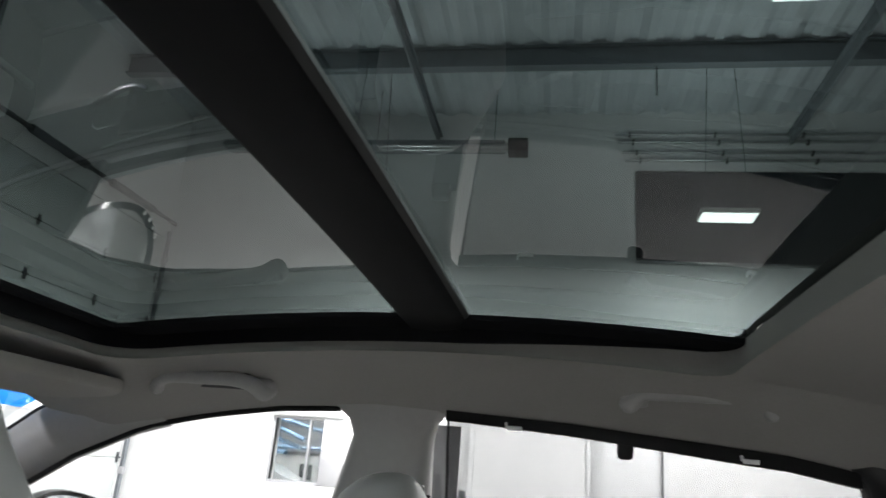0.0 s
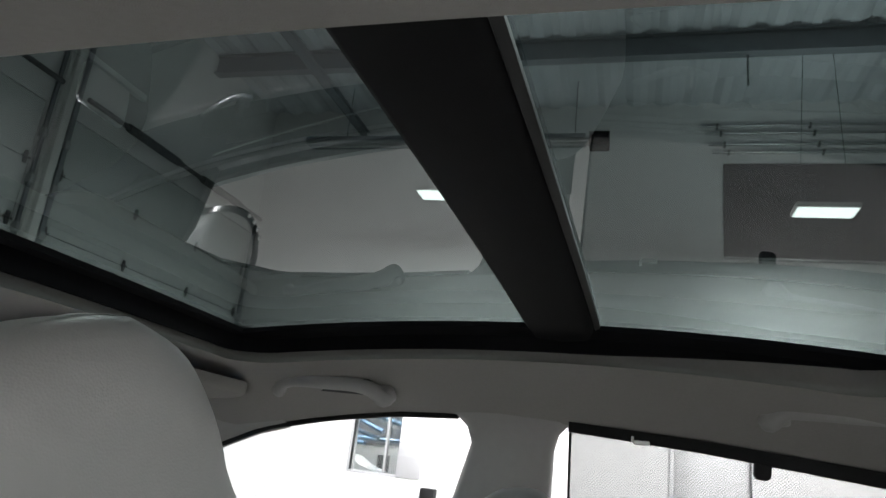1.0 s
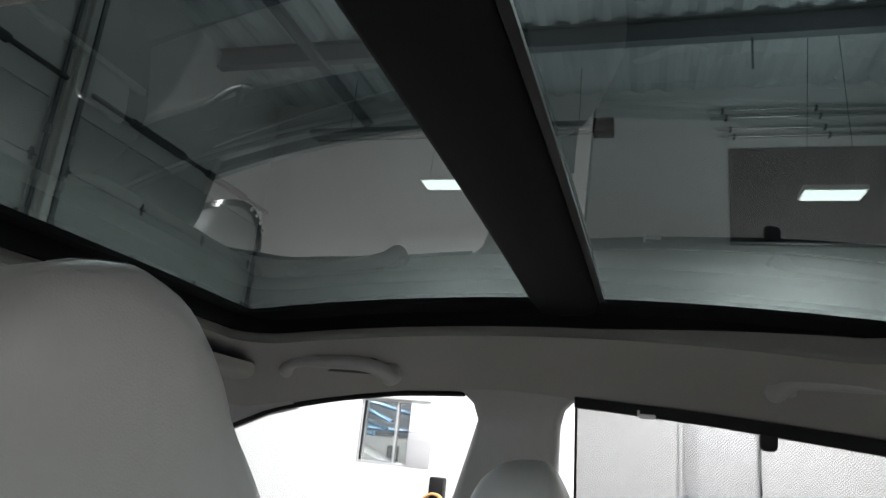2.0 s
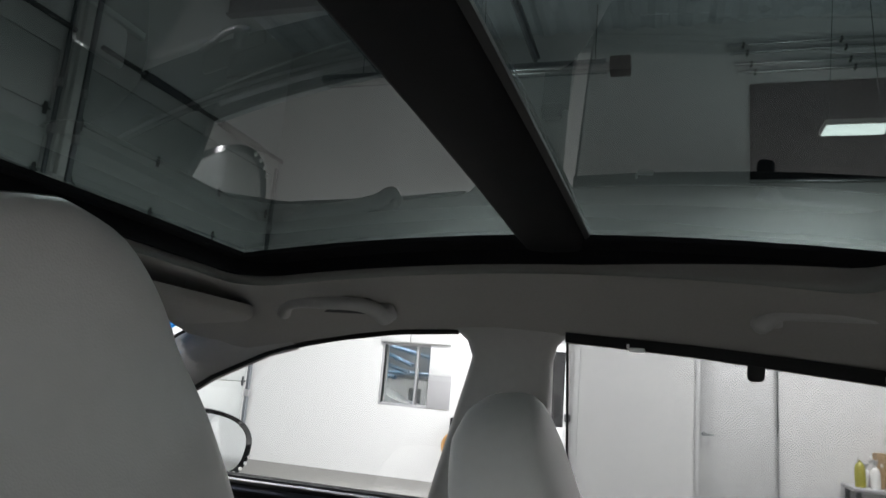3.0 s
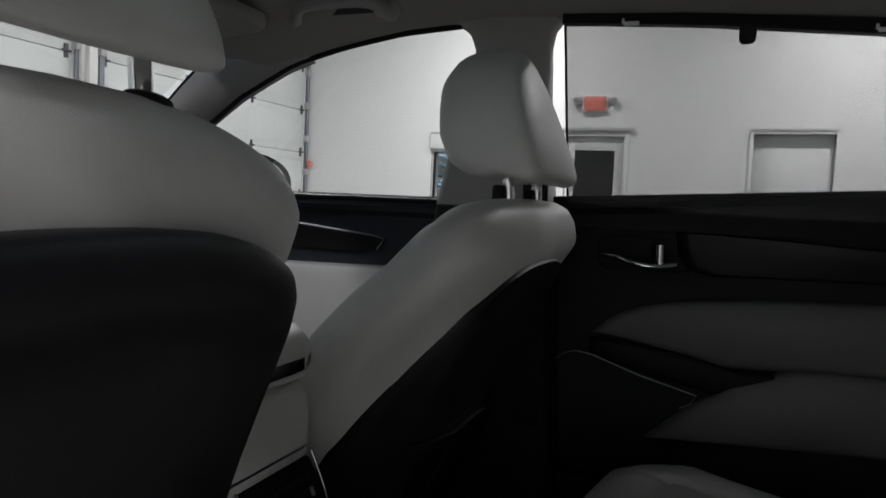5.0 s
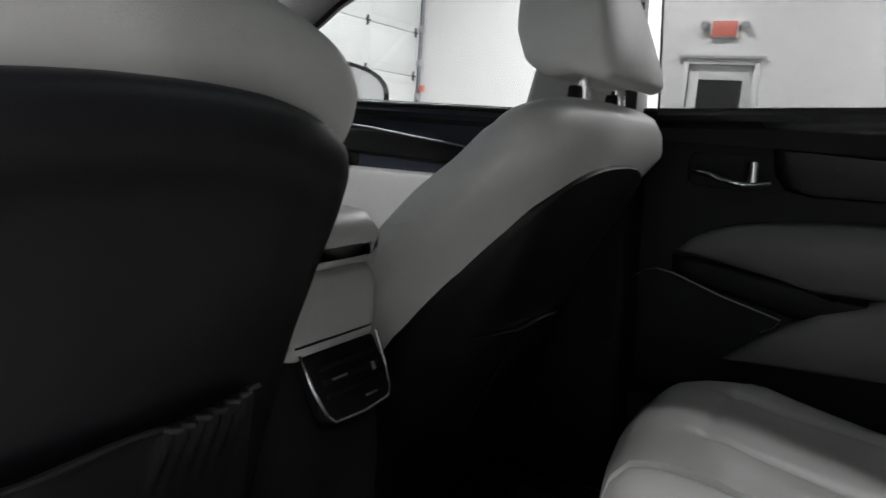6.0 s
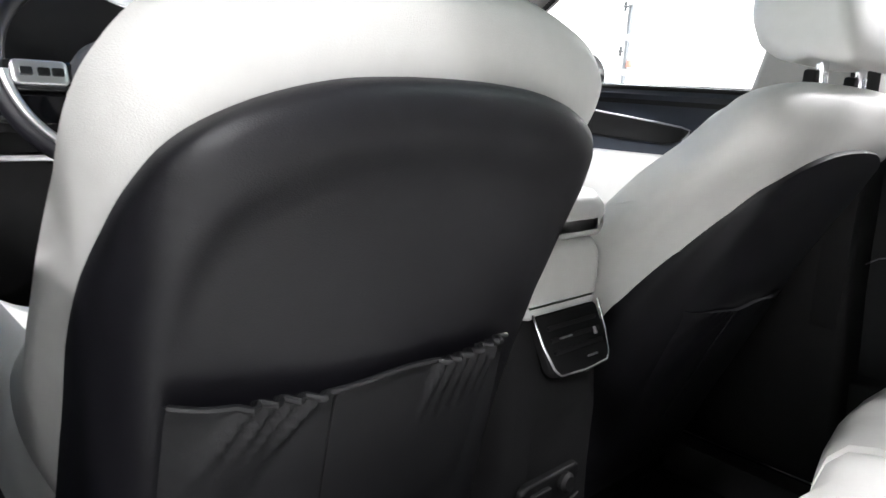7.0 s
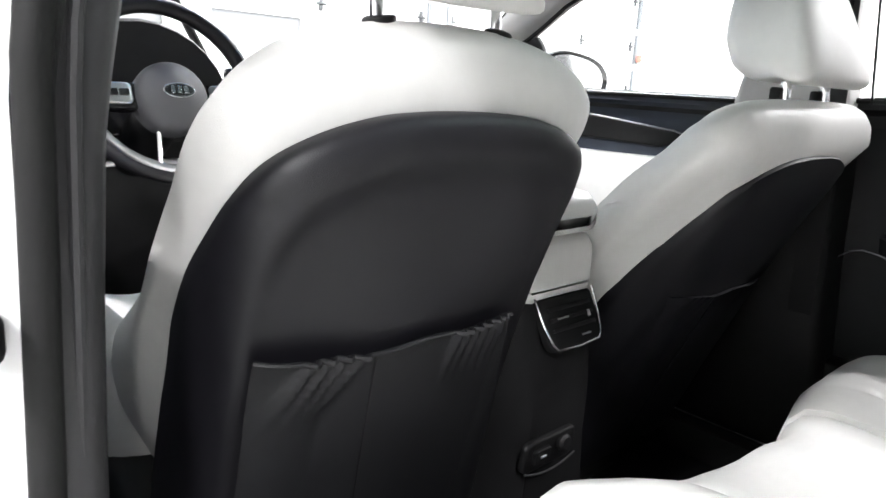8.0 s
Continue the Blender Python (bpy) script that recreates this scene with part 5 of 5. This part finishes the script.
def vent_face(a, b, h):
    """The sloping rear face: a across, b up from its lower edge."""
    return (-0.066 - 0.50 * b + 0.89 * h, 0.006 + a, 0.752 + 0.93 * b * 0.97 + 0.45 * h)


part("vent_panel", plate(rounded(-0.060, 0.062, -0.006, 0.066, [0.016, 0.016, 0.006, 0.006]), vent_face, 0.012, 0.004), CROSS_K, con, "black vent panel")
u_line = [(-0.063, 0.068), (-0.060, 0.03), (-0.054, 0.004), (-0.046, -0.005), (0.0, -0.008), (0.046, -0.005), (0.055, 0.004), (0.062, 0.03), (0.066, 0.068)]
part("vent_trim", tube([vent_face(a, b, 0.012) for a, b in u_line], 0.0019, 8), CHROME, con, "thin chrome trim")
for k in range(3):
    part("vent_slat", plate(rounded(-0.046, 0.048, 0.018 + 0.014 * k, 0.023 + 0.014 * k, 0.002, 2), lambda a, b, h: vent_face(a, b, 0.012 + h), 0.004, 0.001), PLASTIC_K, con)
part("vent_tab", plate(rounded(-0.034, -0.012, 0.034, 0.0362, 0.001, 2), lambda a, b, h: vent_face(a, b, 0.016 + h), 0.004, 0.001), SATIN, con)
part("vent_tab", plate(rounded(0.012, 0.032, 0.005, 0.0075, 0.001, 2), lambda a, b, h: vent_face(a, b, 0.011 + h), 0.003, 0.001), SATIN, con)
part("vent_tab", plate(rounded(0.033, 0.0365, 0.028, 0.037, 0.001, 2), lambda a, b, h: vent_face(a, b, 0.015 + h), 0.004, 0.001), SATIN, con)
# pale armrest with its box
rings = []
for x, w, z0, z1 in ((-0.092, 0.060, 0.813, 0.838), (-0.094, 0.072, 0.811, 0.864), (-0.100, 0.080, 0.811, 0.885), (-0.112, 0.086, 0.811, 0.894), (-0.19, 0.088, 0.811, 0.897)):
    rings.append([(x, y, z) for y, z in rounded(-w, w, z0, z1, 0.014, 3)])
part("armrest_box", loft(rings), LEATHER_W, con, "pale armrest box", 60)
rings = []
for x, w, z0, z1 in ((-0.090, 0.055, 0.908, 0.926), (-0.097, 0.078, 0.901, 0.944), (-0.12, 0.090, 0.894, 0.955), (-0.20, 0.094, 0.894, 0.959), (-0.40, 0.094, 0.898, 0.952), (-0.46, 0.09, 0.896, 0.94)):
    rings.append([(x, y, z) for y, z in rounded(-w, w, z0, z1, 0.016, 3)])
part("armrest_lid", loft(rings), LEATHER_W, con, "pale leather armrest lid", 60)
part("lid_hinge", cuboid((-0.45, -0.075, 0.80), (-0.125, 0.075, 0.9), 0.008), PLASTIC_K, con)
# sockets low on the rear face
soc = part("socket_panel", plate(rounded(-0.055, 0.055, 0.0, 0.048, 0.012), lambda a, b, h: (-0.062 + 0.10 * b + h, -0.040 + a, 0.582 + b), 0.010, 0.004), PLASTIC_K, con)
part("socket", plate(rounded(-0.040, -0.006, 0.014, 0.036, 0.004), lambda a, b, h: (-0.052 + 0.10 * b + h, -0.040 + a, 0.582 + b), 0.006, 0.002), PLASTIC_K, soc)
part("socket_mark", plate(rounded(-0.030, -0.018, 0.024, 0.027, 0.001, 2), lambda a, b, h: (-0.046 + 0.10 * b + h, -0.040 + a, 0.582 + b), 0.002, 0.0005), SATIN, soc)
part("socket_cap", disc((-0.048, -0.018, 0.613), (1, 0, 0.1), 0.013, 0.010, bevel=0.004), PLASTIC_K, soc)
part("socket_trim", tube([(-0.048, -0.040 + a, 0.587 - 0.010 * (1 - (a / 0.055) ** 2)) for a in np.linspace(-0.055, 0.055, 9)], 0.0016, 6), PLASTIC_D, soc)
# gear selector and belt buckle between the seats
part("selector", tube([(-0.55, 0.0, 0.80), (-0.55, 0.0, 0.88), (-0.55, 0.0, 0.93)], [0.018, 0.02, 0.028], 12), GLOSS_K, con)
for y, nm in ((-0.125, "belt_buckle"), (0.135, "belt_buckle")):
    b = thing(nm, "black seat belt buckle beside the console", "belt buckle", (-0.30, y, 0.62), "belt buckles")
    part("stalk", cuboid((-0.014, -0.012, 0), (0.014, 0.012, 0.20), 0.005), PLASTIC_K, b)
    part("buckle_head", cuboid((-0.026, -0.016, 0.20), (0.026, 0.016, 0.30), 0.008, 3), PLASTIC_K, b)

# ---- dashboard and steering wheel ----
dash = thing("dashboard", "black dashboard with an instrument hood and silver vents", "dashboard", (0, 0, 0))
prof = [(-1.40, 1.00), (-1.15, 1.015), (-0.98, 1.01), (-0.93, 0.985), (-0.915, 0.94), (-0.93, 0.82), (-0.98, 0.66), (-1.05, 0.50), (-1.40, 0.45)]
part("dash_panel", loft([[(x, y, z) for x, z in prof] for y in np.linspace(-0.72, 0.72, 10)]), PLASTIC_K, dash, "", 50)
WC = Vector((-0.735, -0.288, 1.040))
rings = []
for x, k in ((-0.86, 1.0), (-0.87, 1.03), (-0.95, 1.03), (-1.05, 0.9), (-1.10, 0.7)):
    rings.append([(x, WC.y + 0.175 * k * math.cos(a), 1.0 + (0.172 if abs(k - 0.9) > 0.15 or k > 0.8 else 0.12) * k * max(math.sin(a), -0.25)) for a in np.linspace(0, 2 * math.pi, 32, endpoint=False)])
part("instrument_hood", loft(rings), PLASTIC_K, dash, "black instrument hood", 50)
part("instrument_screen", plate(rounded(-0.14, 0.14, -0.03, 0.08, 0.02), lambda a, b, h: (-0.862 + h - 0.2 * b, WC.y + a, 1.0 + b), 0.006, 0.002), GLOSS_K, dash)
part("centre_screen", plate(rounded(-0.13, 0.17, 0.0, 0.12, 0.012), lambda a, b, h: (-0.93 + h - 0.15 * b, 0.04 + a, 0.98 + b), 0.014, 0.004), GLOSS_K, dash)
part("bright_strip", cuboid((-0.922, -0.70, 0.905), (-0.908, 0.70, 0.917), 0.003), SATIN, dash)
for y in (-0.60, 0.58):
    part("side_vent", plate(rounded(-0.07, 0.07, -0.035, 0.035, 0.012), lambda a, b, h, y=y: (-0.918 + h, y + a, 0.955 + b), 0.008, 0.003), SATIN, dash)

wheel = thing("steering_wheel", "black steering wheel with silver switch panels", "steering wheel", WC)
wheel.rotation_euler = (0, radians(-24), 0)
ring = [(0, 0.153 * math.cos(a), 0.020 + 0.153 * math.sin(a)) for a in np.linspace(0, 2 * math.pi, 56, endpoint=False)]
part("rim", tube(ring, 0.0148, 14, closed=True), LEATHER_K, wheel, "black leather rim")
low = [(0.012, 0.146 * math.cos(a), 0.020 + 0.146 * math.sin(a)) for a in np.linspace(radians(185), radians(355), 40)]
part("rim_insert", tube(low, 0.0075, 10), SATIN, wheel, "silver lower rim insert")
part("hub", plate([(0.062 * math.cos(a), 0.063 * math.sin(a)) for a in np.linspace(0, 2 * math.pi, 32, endpoint=False)], lambda a, b, h: (-0.015 + h, a, b), 0.05, 0.025, 0.010), mat("hub_grey", (0.075, 0.075, 0.08), 0.5, spec=0.3, vary=0.08, bump=0.2, bump_scale=1200), wheel, "dark grey domed hub")
badge = part("badge", plate([(0.027 * math.cos(a), 0.0135 * math.sin(a)) for a in np.linspace(0, 2 * math.pi, 28, endpoint=False)], lambda a, b, h: (0.045 + h, a, b), 0.003, 0.001), CHROME, wheel, "plain oval chrome badge")
part("badge_field", plate([(0.0235 * math.cos(a), 0.0105 * math.sin(a)) for a in np.linspace(0, 2 * math.pi, 28, endpoint=False)], lambda a, b, h: (0.048 + h, a, b), 0.0012, 0.0004), GLOSS_K, badge)
for k in (-0.011, 0.0, 0.011):
    part("badge_bar", plate(rounded(k - 0.003, k + 0.003, -0.0065, 0.0065, 0.001, 2), lambda a, b, h: (0.0492 + h, a, b), 0.001, 0.0003), CHROME, badge)
for s in (-1, 1):
    sp = part("spoke", cuboid((-0.012, min(s * 0.055, s * 0.148), -0.022), (0.014, max(s * 0.055, s * 0.148), 0.026), 0.008), GLOSS_K, wheel)
    part("switch_panel", plate(rounded(-0.036, 0.036, -0.018, 0.018, 0.008), lambda a, b, h, s=s: (0.014 + h, s * 0.102 + a, 0.004 + b), 0.006, 0.003), SATIN, sp, "silver switch panel")
    for k in (-0.018, 0.004, 0.022):
        part("switch", plate(rounded(-0.008, 0.008, -0.006, 0.006, 0.002, 3), lambda a, b, h, s=s, k=k: (0.020 + h, s * 0.102 + k + a, 0.004 + b), 0.003, 0.001), GLOSS_K, sp)
for u in (-0.03, 0.03):
    part("lower_spoke", tube([(-0.004, u * 0.9, -0.055), (-0.004, u * 1.2, -0.120)], 0.0035, 8), SATIN, wheel)
part("column", tube([(-0.02, 0, 0), (-0.22, 0, -0.03)], 0.045, 14), PLASTIC_K, wheel)
